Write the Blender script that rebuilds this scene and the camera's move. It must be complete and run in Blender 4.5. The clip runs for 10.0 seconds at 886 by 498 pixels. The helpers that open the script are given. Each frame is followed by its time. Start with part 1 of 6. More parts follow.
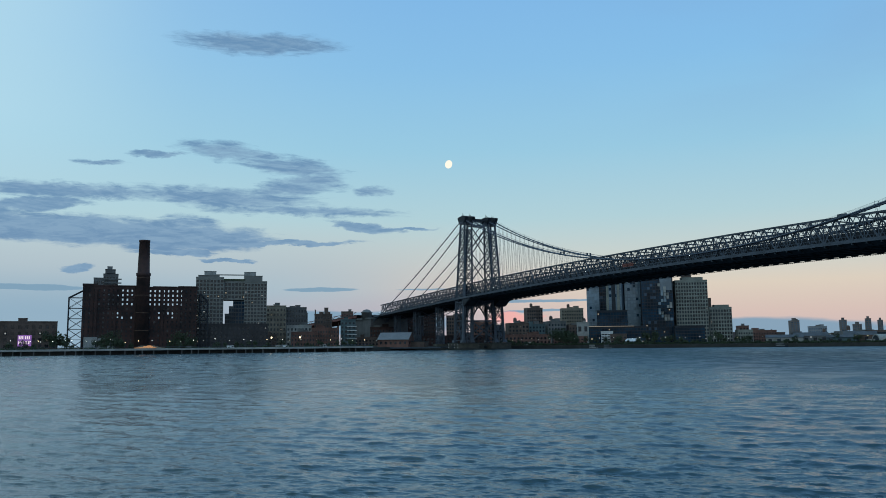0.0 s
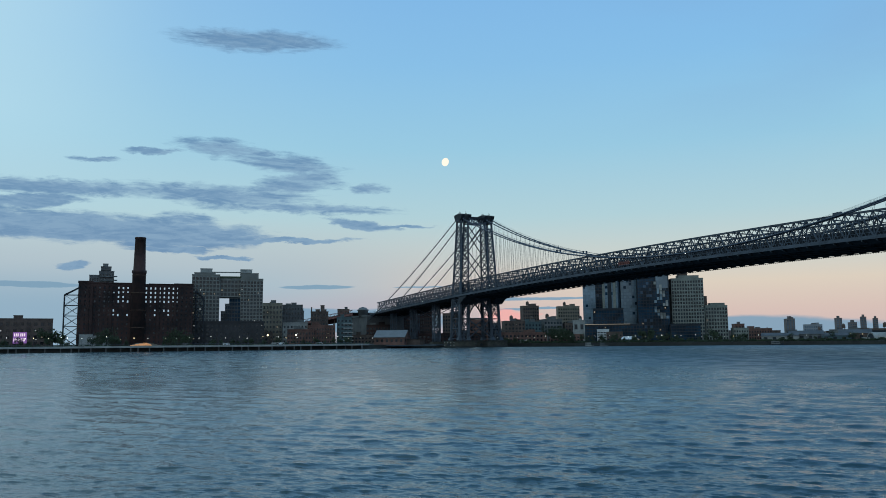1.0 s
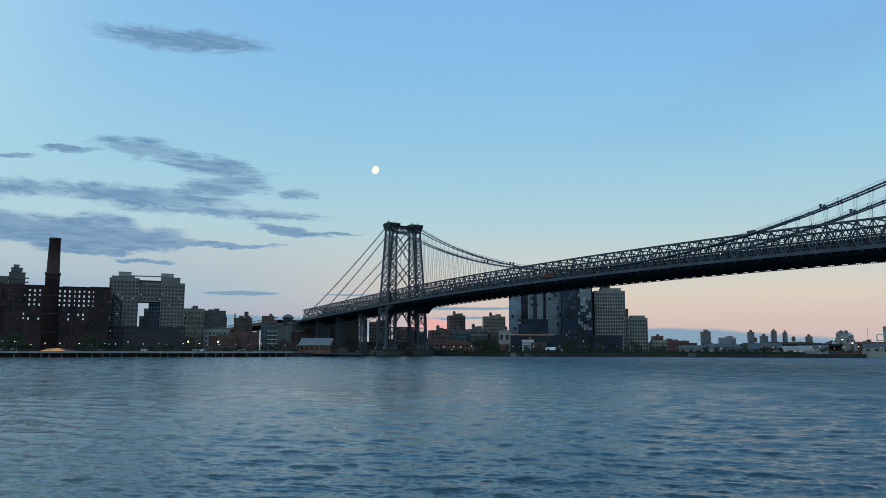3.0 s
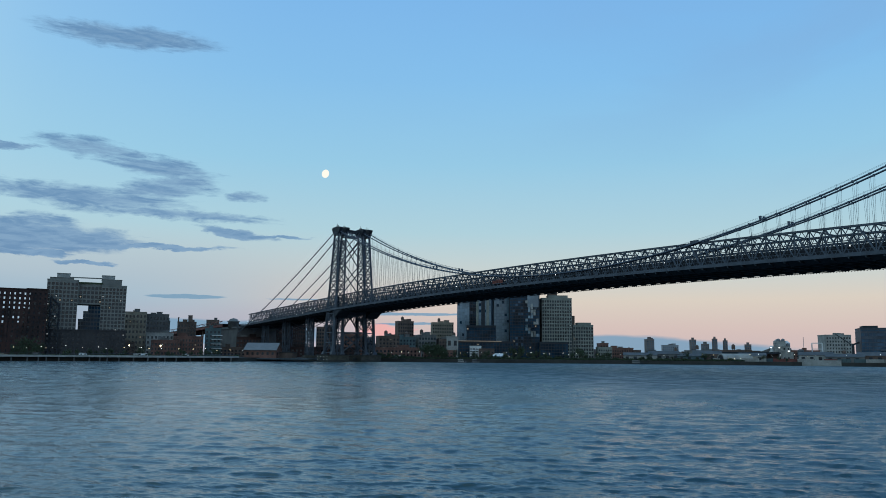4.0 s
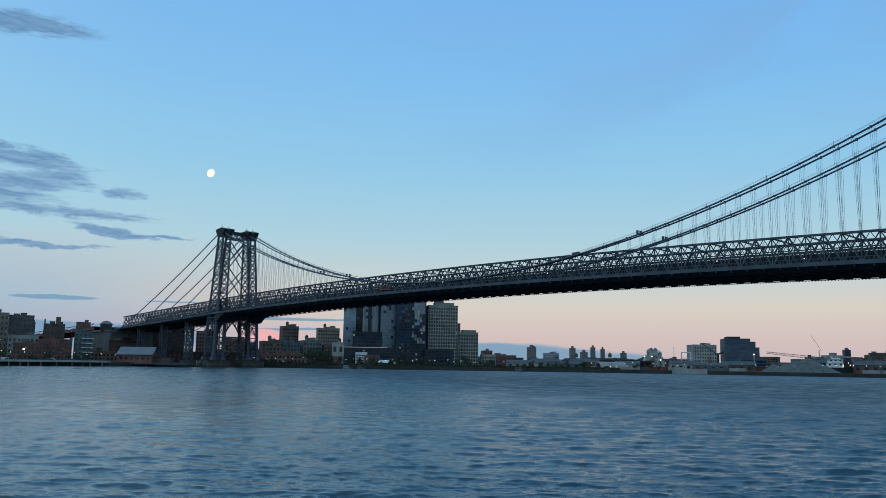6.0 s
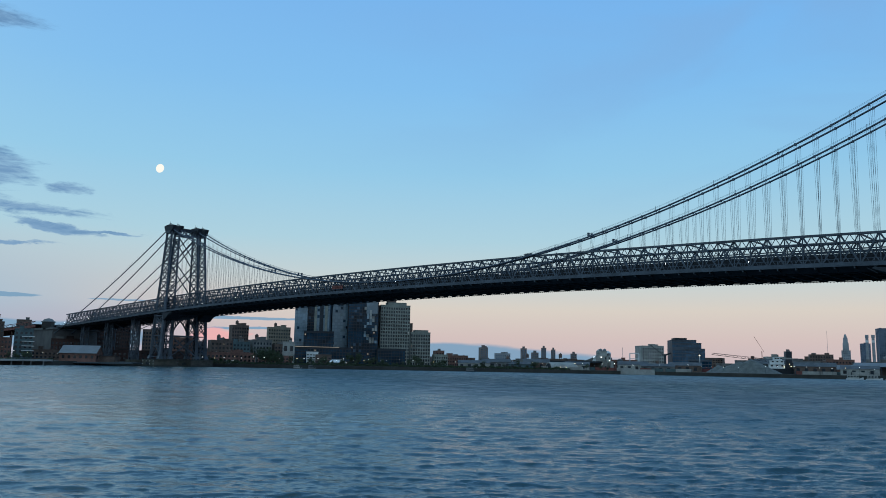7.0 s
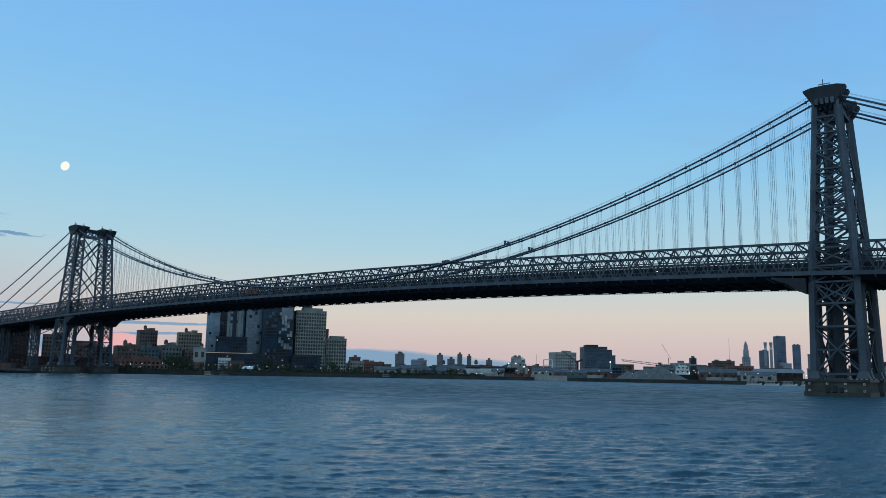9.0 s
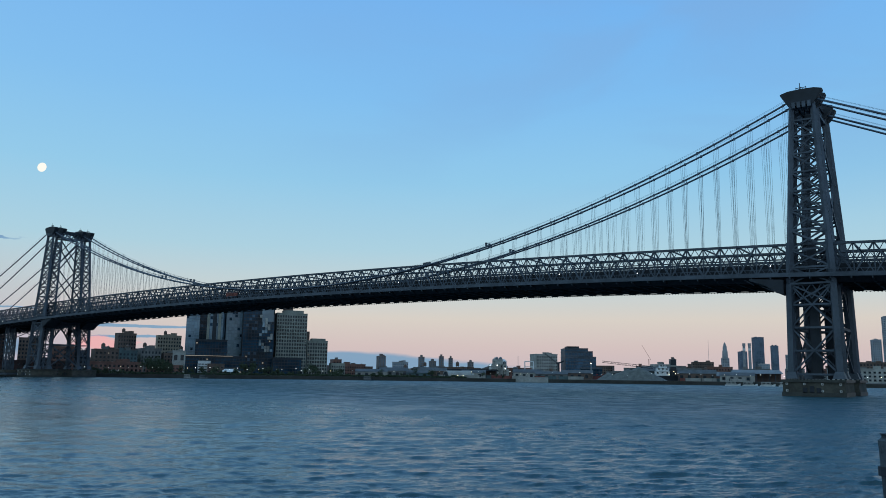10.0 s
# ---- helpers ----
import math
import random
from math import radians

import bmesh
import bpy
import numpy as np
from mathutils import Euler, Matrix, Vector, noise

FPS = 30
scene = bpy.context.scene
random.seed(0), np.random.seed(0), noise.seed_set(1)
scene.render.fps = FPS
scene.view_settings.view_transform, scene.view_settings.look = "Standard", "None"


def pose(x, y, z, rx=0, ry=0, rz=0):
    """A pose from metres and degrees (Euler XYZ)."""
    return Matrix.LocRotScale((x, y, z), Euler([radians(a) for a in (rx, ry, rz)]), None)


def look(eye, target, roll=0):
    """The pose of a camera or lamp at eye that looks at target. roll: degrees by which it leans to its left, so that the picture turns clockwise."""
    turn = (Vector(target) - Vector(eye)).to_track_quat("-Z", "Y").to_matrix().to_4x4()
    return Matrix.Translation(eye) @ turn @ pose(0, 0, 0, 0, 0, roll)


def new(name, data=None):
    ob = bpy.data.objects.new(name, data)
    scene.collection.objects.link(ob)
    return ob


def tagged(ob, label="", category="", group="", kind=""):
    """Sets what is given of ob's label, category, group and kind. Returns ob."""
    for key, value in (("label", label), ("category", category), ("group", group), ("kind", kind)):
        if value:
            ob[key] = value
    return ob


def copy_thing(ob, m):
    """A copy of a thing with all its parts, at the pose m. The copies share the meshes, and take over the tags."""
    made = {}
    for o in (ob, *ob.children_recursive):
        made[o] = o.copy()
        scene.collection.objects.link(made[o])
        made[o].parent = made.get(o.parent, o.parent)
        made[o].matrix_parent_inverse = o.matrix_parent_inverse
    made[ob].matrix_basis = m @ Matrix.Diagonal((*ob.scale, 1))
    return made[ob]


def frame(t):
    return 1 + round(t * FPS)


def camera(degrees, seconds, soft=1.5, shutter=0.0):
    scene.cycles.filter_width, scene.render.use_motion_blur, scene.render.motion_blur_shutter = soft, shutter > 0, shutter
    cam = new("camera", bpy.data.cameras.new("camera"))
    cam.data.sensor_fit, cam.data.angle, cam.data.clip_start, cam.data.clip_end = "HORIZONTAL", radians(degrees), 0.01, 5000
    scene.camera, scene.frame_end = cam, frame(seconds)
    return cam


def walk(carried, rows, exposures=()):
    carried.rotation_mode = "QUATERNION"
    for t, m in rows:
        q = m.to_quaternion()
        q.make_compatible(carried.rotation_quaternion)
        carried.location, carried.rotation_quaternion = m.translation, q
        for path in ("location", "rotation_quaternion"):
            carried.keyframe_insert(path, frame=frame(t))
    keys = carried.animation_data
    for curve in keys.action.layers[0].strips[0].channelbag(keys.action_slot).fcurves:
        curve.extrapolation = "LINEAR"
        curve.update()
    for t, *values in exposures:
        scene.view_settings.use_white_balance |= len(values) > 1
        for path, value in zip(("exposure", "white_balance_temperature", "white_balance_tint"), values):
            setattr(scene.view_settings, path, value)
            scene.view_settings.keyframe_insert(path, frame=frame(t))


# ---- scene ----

LENS = 59.2
PATH = [
    (0.0, pose(-294.68, -48.12, 4.50, 96.899, 0.567, -26.137)),
    (0.5, pose(-294.64, -48.14, 4.51, 96.766, 0.537, -26.246)),
    (1.0, pose(-294.61, -48.16, 4.52, 96.730, 0.496, -26.406)),
    (1.5, pose(-294.57, -48.18, 4.53, 96.863, 0.378, -26.920)),
    (2.0, pose(-294.53, -48.20, 4.54, 97.053, 0.207, -28.221)),
    (2.5, pose(-294.50, -48.22, 4.55, 97.188, 0.014, -29.961)),
    (4.0, pose(-294.39, -48.28, 4.58, 97.801, -0.483, -35.562)),
    (4.5, pose(-294.35, -48.30, 4.59, 97.978, -0.653, -37.612)),
    (5.0, pose(-294.31, -48.32, 4.60, 98.125, -0.708, -39.730)),
    (5.5, pose(-294.28, -48.34, 4.60, 98.290, -0.784, -41.873)),
    (7.0, pose(-294.17, -48.40, 4.63, 98.423, -1.066, -47.349)),
    (7.5, pose(-294.13, -48.42, 4.64, 98.562, -1.121, -49.018)),
    (8.0, pose(-294.09, -48.44, 4.65, 98.815, -1.123, -50.794)),
    (8.5, pose(-294.06, -48.46, 4.66, 98.924, -1.040, -52.152)),
    (9.0, pose(-294.02, -48.48, 4.67, 98.987, -1.017, -53.418)),
    (9.5, pose(-293.98, -48.51, 4.68, 99.054, -0.970, -54.449)),
    (10.0, pose(-293.95, -48.53, 4.69, 99.155, -0.773, -54.758)),
]
cam = camera(LENS, 10.0, soft=0.6)
walk(cam, PATH, exposures=((0.0, 0.0, 6850, 10), (2.5, 0.0, 6800, 10), (4.5, 0.0, 6520, 10), (7.5, 0.0, 6380, 10), (10.0, 0.0, 6330, 10)))


# ---------------------------------------------------------------- settings
SKY_STOPS = [(0.0, (0.52, 0.42, 0.44)), (0.033, (0.59, 0.475, 0.45)), (0.067, (0.62, 0.56, 0.49)), (0.10, (0.51, 0.575, 0.57)), (0.15, (0.38, 0.57, 0.65)),
             (0.233, (0.275, 0.53, 0.71)), (0.333, (0.215, 0.47, 0.745)), (0.45, (0.18, 0.415, 0.74)), (1.0, (0.17, 0.37, 0.66))]
# bearing, elevation, half width, half height, slope
CLOUDS = [(10.8, 13.62, 3.4, 0.63, -0.074), (15.2, 12.73, 3.9, 0.64, -0.094), (16.3, 11.83, 3.0, 0.65, 0.119), (5.6, 13.2, 1.8, 0.2, 0.05), (2.2, 12.38, 1.6, 0.17, 0.03),
          (0.5, 10.37, 7.4, 0.52, 0.03), (10.5, 10.35, 6.6, 0.74, -0.031), (15.2, 11.2, 3.7, 0.73, 0.14), (16.1, 9.59, 6.6, 0.4, -0.01), (8.2, 8.56, 2.3, 0.55, -0.069), (21.0, 11.09, 1.6, 0.34, 0.0), (12.6, 21.21, 5.4, 0.72, 0.03)]
BANKS = [(-1.8, 9.34, 3.0, 0.5, 0.07), (0.6, 7.8, 9.4, 1.05, 0.0), (7.8, 7.5, 6.2, 0.95, 0.0), (14.1, 7.27, 6.0, 0.22, 0.02), (20.2, 8.53, 2.7, 0.34, -0.117), (23.5, 8.37, 2.2, 0.11, 0.0),
         (1.1, 5.17, 1.0, 0.36, 0.03), (7.5, 6.44, 2.8, 0.25, -0.03), (10.6, 5.96, 1.9, 0.15, 0.0), (-9.0, 8.2, 7.0, 1.1, 0.03)]
LOW_BANKS = [(49.0, -0.75, 19.0, 2.15, -0.028), (17.4, 3.95, 3.0, 0.17, 0.01), (-2.2, 3.9, 4.2, 0.22, 0.0), (25.0, 3.95, 2.6, 0.06, 0.0), (33.0, 3.0, 5.0, 0.12, 0.0), (19.5, 1.5, 8.0, 1.05, 0.0), (33.0, 2.3, 3.0, 0.1, 0.02)]
WATER_A, WATER_B, WATER_ROUGH, WATER_BUMP = (0.010, 0.050, 0.070, 1), (0.015, 0.062, 0.080, 1), 0.10, 0.08
WAVE, PEAK, LEAN, TIDE = 0.0064, 0.45, 1.5, -0.6
TOWER_CHORD, MID_CHORD, SIDE_SLOPE, TRUSS_H = 50.0, 54.3, 0.042, 10.4
CABLE_TOP, CABLE_LOW, CABLE_END, CABLE_SAG, SUSP, UNDER = 101.6, 47.6, 25.5, 3.0, 0.06, 2.8
BENTS = (535.0, 580.0, 625.0)
MOON_AT = (1502.1, 3525.6, 934.6)
PILE_TOP = 3.55

# ---------------------------------------------------------------- node helpers
class Graph:
    """Small wrapper that wires shader nodes."""

    def __init__(self, tree):
        self.t = tree
        self.t.nodes.clear()

    def node(self, kind):
        return self.t.nodes.new(kind)

    def put(self, socket, value):
        if isinstance(value, bpy.types.NodeSocket):
            self.t.links.new(value, socket)
        else:
            socket.default_value = value

    def m(self, op, a, b=0.0, c=0.0, clamp=False):
        n = self.node("ShaderNodeMath")
        n.operation, n.use_clamp = op, clamp
        self.put(n.inputs[0], a)
        self.put(n.inputs[1], b)
        self.put(n.inputs[2], c)
        return n.outputs[0]

    def mix(self, f, a, b, blend="MIX"):
        n = self.node("ShaderNodeMix")
        n.data_type, n.blend_type = "RGBA", blend
        self.put(n.inputs[0], f)
        self.put(n.inputs[6], a)
        self.put(n.inputs[7], b)
        return n.outputs[2]

    def ramp(self, f, stops):
        n = self.node("ShaderNodeValToRGB")
        e = n.color_ramp.elements
        while len(e) < len(stops):
            e.new(0.5)
        for el, (p, c) in zip(e, stops):
            el.position = p
            el.color = (*c, 1.0)
        self.put(n.inputs[0], f)
        return n.outputs[0]

    def noise(self, vec, scale, detail=3.0, rough=0.55, dist=0.0):
        n = self.node("ShaderNodeTexNoise")
        self.put(n.inputs["Vector"], vec)
        n.inputs["Scale"].default_value = scale
        n.inputs["Detail"].default_value = detail
        n.inputs["Roughness"].default_value = rough
        n.inputs["Distortion"].default_value = dist
        return n.outputs["Fac"]

    def step(self, v, lo, hi):
        n = self.node("ShaderNodeMapRange")
        n.interpolation_type = "SMOOTHSTEP"
        self.put(n.inputs[0], v)
        self.put(n.inputs[1], lo)
        self.put(n.inputs[2], hi)
        return n.outputs[0]

    def xyz(self, x, y, z):
        n = self.node("ShaderNodeCombineXYZ")
        for i, v in enumerate((x, y, z)):
            self.put(n.inputs[i], v)
        return n.outputs[0]


# ---------------------------------------------------------------- dusk sky
world = bpy.data.worlds.new("dusk_sky")
scene.world = world
world.use_nodes = True
g = Graph(world.node_tree)
coord = g.node("ShaderNodeTexCoord").outputs["Generated"]
sep = g.node("ShaderNodeSeparateXYZ")
g.put(sep.inputs[0], coord)
dx, dy, dz = sep.outputs
elev = g.m("MULTIPLY", g.m("ARCSINE", dz), 57.29578)
azim = g.m("MULTIPLY", g.m("ARCTAN2", dx, dy), 57.29578)
sky = g.ramp(g.m("DIVIDE", elev, 60.0, clamp=True), SKY_STOPS)
# the sky turns a deeper blue away from the sunset glow
turn = g.step(azim, 5.0, 95.0)
sky = g.mix(g.m("MULTIPLY", turn, g.step(elev, 5.0, 24.0)), sky, (0.86, 0.95, 1.02, 1), "MULTIPLY")
pale = g.m("MULTIPLY", g.step(azim, 25.0, -12.0), g.step(elev, 0.0, 6.0))
sky = g.mix(g.m("MULTIPLY", pale, 0.35), sky, (0.42, 0.64, 0.76, 1))
left_pale = g.m("MULTIPLY", g.step(azim, 9.0, -8.0), g.step(elev, 8.0, 16.0))
sky = g.mix(g.m("MULTIPLY", left_pale, 0.6), sky, (0.42, 0.66, 0.80, 1))
mauve = g.m("MULTIPLY", g.step(azim, 44.0, 20.0), g.step(elev, 9.0, 1.5))
sky = g.mix(g.m("MULTIPLY", mauve, 0.6), sky, (0.46, 0.42, 0.47, 1))
pinkless = g.m("MULTIPLY", g.step(azim, 32.0, 13.0), g.step(elev, 10.0, 3.5))
sky = g.mix(g.m("MULTIPLY", pinkless, 0.9), sky, (0.33, 0.46, 0.56, 1))
blush = g.m("MULTIPLY", g.m("MULTIPLY", g.step(azim, 4.0, 13.0), g.step(azim, 34.0, 20.0)), g.step(elev, 4.2, 2.0))
sky = g.mix(g.m("MULTIPLY", blush, 0.6), sky, (0.40, 0.38, 0.46, 1))
veil = g.noise(g.xyz(g.m("MULTIPLY", azim, 0.05), g.m("MULTIPLY", elev, 0.16), 5.0), 1.0, 4.0, 0.5, 0.6)
veil = g.m("MULTIPLY", g.step(veil, 0.38, 0.68), g.m("MULTIPLY", g.step(elev, 8.0, 22.0), g.step(azim, 20.0, 80.0)))
sky = g.mix(g.m("MULTIPLY", veil, 0.45), sky, (0.20, 0.36, 0.60, 1))
west = g.m("MULTIPLY", g.step(g.m("ABSOLUTE", azim), 95.0, 130.0), g.step(elev, 14.0, 3.0))
sky = g.mix(g.m("MULTIPLY", west, 0.8), sky, (0.36, 0.46, 0.57, 1))


warp_a = g.noise(g.xyz(g.m("MULTIPLY", azim, 0.35), g.m("MULTIPLY", elev, 1.3), 21.0), 1.0, 4.0, 0.6)
warp_e = g.noise(g.xyz(g.m("MULTIPLY", azim, 0.45), g.m("MULTIPLY", elev, 1.0), 33.0), 1.0, 5.0, 0.62)
bent_az = g.m("ADD", azim, g.m("MULTIPLY", g.m("SUBTRACT", warp_a, 0.5), 4.5))
calm_el = g.m("ADD", elev, g.m("MULTIPLY", g.m("SUBTRACT", warp_e, 0.5), 0.3))
bent_el = g.m("ADD", elev, g.m("MULTIPLY", g.m("SUBTRACT", warp_e, 0.5), 0.95))


def blob(a, e, sa, se, tilt=0.0, ragged=True):
    """A soft ellipse on the sky: centre and half sizes in degrees, tilt in degrees of rise per degree of azimuth."""
    da = g.m("SUBTRACT", bent_az if ragged else azim, a)
    de = g.m("SUBTRACT", g.m("SUBTRACT", bent_el if ragged else calm_el, e), g.m("MULTIPLY", da, tilt))
    r = g.m("ADD", g.m("POWER", g.m("DIVIDE", da, sa), 2.0), g.m("POWER", g.m("DIVIDE", de, se), 2.0))
    return g.m("SUBTRACT", 1.0, r)


def union(items):
    out = items[0]
    for i in items[1:]:
        out = g.m("MAXIMUM", out, i)
    return out


wisp = g.noise(g.xyz(g.m("MULTIPLY", azim, 0.20), g.m("MULTIPLY", elev, 1.1), 3.0), 1.0, 8.0, 0.62, 1.2)
fine = g.noise(g.xyz(g.m("MULTIPLY", azim, 0.8), g.m("MULTIPLY", elev, 3.6), 9.0), 1.0, 6.0, 0.62, 0.8)
tex = g.m("ADD", g.m("MULTIPLY", wisp, 0.62), g.m("MULTIPLY", fine, 0.38))
shape = union([blob(*b) for b in CLOUDS])
bank = g.m("MAXIMUM", union([blob(*b) for b in BANKS]), -1.5)
shape = g.m("MAXIMUM", shape, -1.5)
dens = g.step(g.m("ADD", g.m("MULTIPLY", shape, 0.85), g.m("MULTIPLY", g.m("SUBTRACT", tex, 0.5), 3.3)), -0.5, 0.8)
dens = g.m("MAXIMUM", dens, g.step(g.m("ADD", g.m("MULTIPLY", bank, 1.3), g.m("MULTIPLY", g.m("SUBTRACT", tex, 0.5), 2.4)), -0.45, 0.65))
cloud_col = g.mix(g.step(tex, 0.42, 0.62), (0.175, 0.31, 0.48, 1), (0.11, 0.232, 0.41, 1))
sky = g.mix(g.m("MULTIPLY", dens, 0.9), sky, cloud_col)
# low bank of cloud near the horizon, a rosy gap beside it
band = g.noise(g.xyz(g.m("MULTIPLY", azim, 0.07), g.m("MULTIPLY", elev, 0.5), 1.0), 1.0, 4.0, 0.5)
low = union([blob(*b, False) for b in LOW_BANKS])
low = g.m("MAXIMUM", low, -2.0)
low = g.step(g.m("ADD", low, g.m("MULTIPLY", g.m("SUBTRACT", band, 0.5), 1.3)), -0.02, 0.34)
# dull blue air over the horizon up the river
dull = g.m("MULTIPLY", g.step(azim, 17.0, 2.0), g.step(elev, 5.6, 2.2))
sky = g.mix(g.m("MULTIPLY", dull, 0.75), sky, (0.215, 0.36, 0.50, 1))
sky = g.mix(g.m("MULTIPLY", low, 0.92), sky, (0.175, 0.31, 0.445, 1))
rosy = g.step(g.m("ADD", blob(31.4, 1.75, 2.3, 0.6), g.m("MULTIPLY", g.m("SUBTRACT", fine, 0.5), 1.5)), 0.0, 0.7)
sky = g.mix(g.m("MULTIPLY", rosy, 0.65), sky, (0.85, 0.37, 0.36, 1))
# the unseen half of the sky: sunset side and dim ground side
bg = g.node("ShaderNodeBackground")
g.put(bg.inputs[0], sky)
bg.inputs[1].default_value = 1.12
out = g.node("ShaderNodeOutputWorld")
g.t.links.new(bg.outputs[0], out.inputs[0])

# last light from the sunset, low behind the viewer
sun_data = bpy.data.lights.new("sunset_glow", "SUN")
sun_data.energy, sun_data.angle, sun_data.color = 0.07, radians(60), (1.0, 0.84, 0.76)
sun = new("sunset_glow", sun_data)
sun.matrix_world = look((0, 0, 300), (100, 170, 260))


# ---------------------------------------------------------------- materials
def surface(name, col, rough=0.7, metal=0.0, scale=0.3, amount=0.35, bump=0.0, tint=None, random_amount=0.0, spec=0.5):
    """A painted or mineral surface with stains and grain in object space (metres)."""
    m = bpy.data.materials.new(name)
    m.use_nodes = True
    q = Graph(m.node_tree)
    geo = q.node("ShaderNodeNewGeometry").outputs["Position"]
    big = q.noise(geo, scale, 4.0, 0.6)
    small = q.noise(geo, scale * 9.0, 4.0, 0.6)
    f = q.m("ADD", q.m("MULTIPLY", big, 0.65), q.m("MULTIPLY", small, 0.35))
    dark = tuple(c * (1 - amount) for c in col)
    lite = tuple(min(1, c * (1 + amount)) for c in col)
    if tint:
        lite = tint
    base = q.mix(q.step(f, 0.32, 0.68), (*dark, 1), (*lite, 1))
    if random_amount:
        r = q.node("ShaderNodeObjectInfo").outputs["Random"]
        base = q.mix(q.m("MULTIPLY", r, random_amount), base, (*[c * 0.45 for c in col], 1))
    b = q.node("ShaderNodeBsdfPrincipled")
    q.put(b.inputs["Base Color"], base)
    q.put(b.inputs["Roughness"], q.m("ADD", q.m("MULTIPLY", small, 0.25), rough - 0.12, clamp=True))
    b.inputs["Metallic"].default_value = metal
    b.inputs["Specular IOR Level"].default_value = spec
    if bump:
        bn = q.node("ShaderNodeBump")
        bn.inputs["Strength"].default_value = bump
        bn.inputs["Distance"].default_value = 0.1
        q.put(bn.inputs["Height"], small)
        q.put(b.inputs["Normal"], bn.outputs[0])
    o = q.node("ShaderNodeOutputMaterial")
    q.t.links.new(b.outputs[0], o.inputs[0])
    return m


def glow(name, col, strength):
    m = bpy.data.materials.new(name)
    m.use_nodes = True
    q = Graph(m.node_tree)
    e = q.node("ShaderNodeEmission")
    e.inputs[0].default_value = (*col, 1)
    e.inputs[1].default_value = strength
    o = q.node("ShaderNodeOutputMaterial")
    q.t.links.new(e.outputs[0], o.inputs[0])
    return m


def water_surface():
    m = bpy.data.materials.new("river_water")
    m.use_nodes = True
    q = Graph(m.node_tree)
    geo = q.node("ShaderNodeNewGeometry").outputs["Position"]
    mp = q.node("ShaderNodeMapping")
    q.put(mp.inputs[0], geo)
    mp.inputs["Rotation"].default_value = (0, 0, radians(-52))
    mp.inputs["Scale"].default_value = (1.0, 0.55, 1.0)
    n1 = q.noise(mp.outputs[0], 1.7, 3.0, 0.55, 0.4)
    n2 = q.noise(mp.outputs[0], 5.5, 4.0, 0.62, 0.5)
    hgt = q.m("ADD", q.m("MULTIPLY", n1, 1.0), q.m("MULTIPLY", n2, 0.42))
    patch = q.noise(geo, 0.012, 4.0, 0.6)
    b = q.node("ShaderNodeBsdfPrincipled")
    q.put(b.inputs["Base Color"], q.mix(q.step(patch, 0.4, 0.62), WATER_A, WATER_B))
    b.inputs["IOR"].default_value = 1.46
    # gusts drag long ruffled lanes over the water
    mg = q.node("ShaderNodeMapping")
    q.put(mg.inputs[0], geo)
    mg.inputs["Rotation"].default_value = (0, 0, radians(-55))
    mg.inputs["Scale"].default_value = (0.22, 0.16, 1.0)
    gust = q.noise(mg.outputs[0], 1.0, 6.0, 0.66, 0.8)
    lane = q.step(gust, 0.36, 0.66)
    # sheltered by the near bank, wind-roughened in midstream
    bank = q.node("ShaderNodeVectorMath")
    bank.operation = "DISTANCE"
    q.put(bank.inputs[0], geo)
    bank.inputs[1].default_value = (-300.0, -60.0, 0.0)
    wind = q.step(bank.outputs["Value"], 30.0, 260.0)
    # the downstream reach lies open to the wind, the upstream one in the lee of the bank
    axes = q.node("ShaderNodeSeparateXYZ")
    q.put(axes.inputs[0], geo)
    reach = q.m("SUBTRACT", q.m("MULTIPLY", q.m("ADD", axes.outputs[0], 294.0), 0.8), q.m("MULTIPLY", q.m("ADD", axes.outputs[1], 48.0), 0.4))
    open_water = q.step(reach, -12.0, 75.0)
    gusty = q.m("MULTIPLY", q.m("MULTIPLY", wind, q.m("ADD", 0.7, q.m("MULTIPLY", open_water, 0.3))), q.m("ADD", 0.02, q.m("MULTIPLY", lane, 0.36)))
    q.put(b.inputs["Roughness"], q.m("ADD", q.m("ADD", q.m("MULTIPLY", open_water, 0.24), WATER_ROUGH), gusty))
    bn = q.node("ShaderNodeBump")
    bn.inputs["Strength"].default_value = 1.0
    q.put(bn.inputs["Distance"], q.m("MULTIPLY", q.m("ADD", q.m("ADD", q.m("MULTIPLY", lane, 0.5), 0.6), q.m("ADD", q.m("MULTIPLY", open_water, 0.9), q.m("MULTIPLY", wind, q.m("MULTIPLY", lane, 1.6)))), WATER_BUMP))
    q.put(bn.inputs["Height"], hgt)
    q.put(b.inputs["Normal"], bn.outputs[0])
    o = q.node("ShaderNodeOutputMaterial")
    q.t.links.new(b.outputs[0], o.inputs[0])
    return m


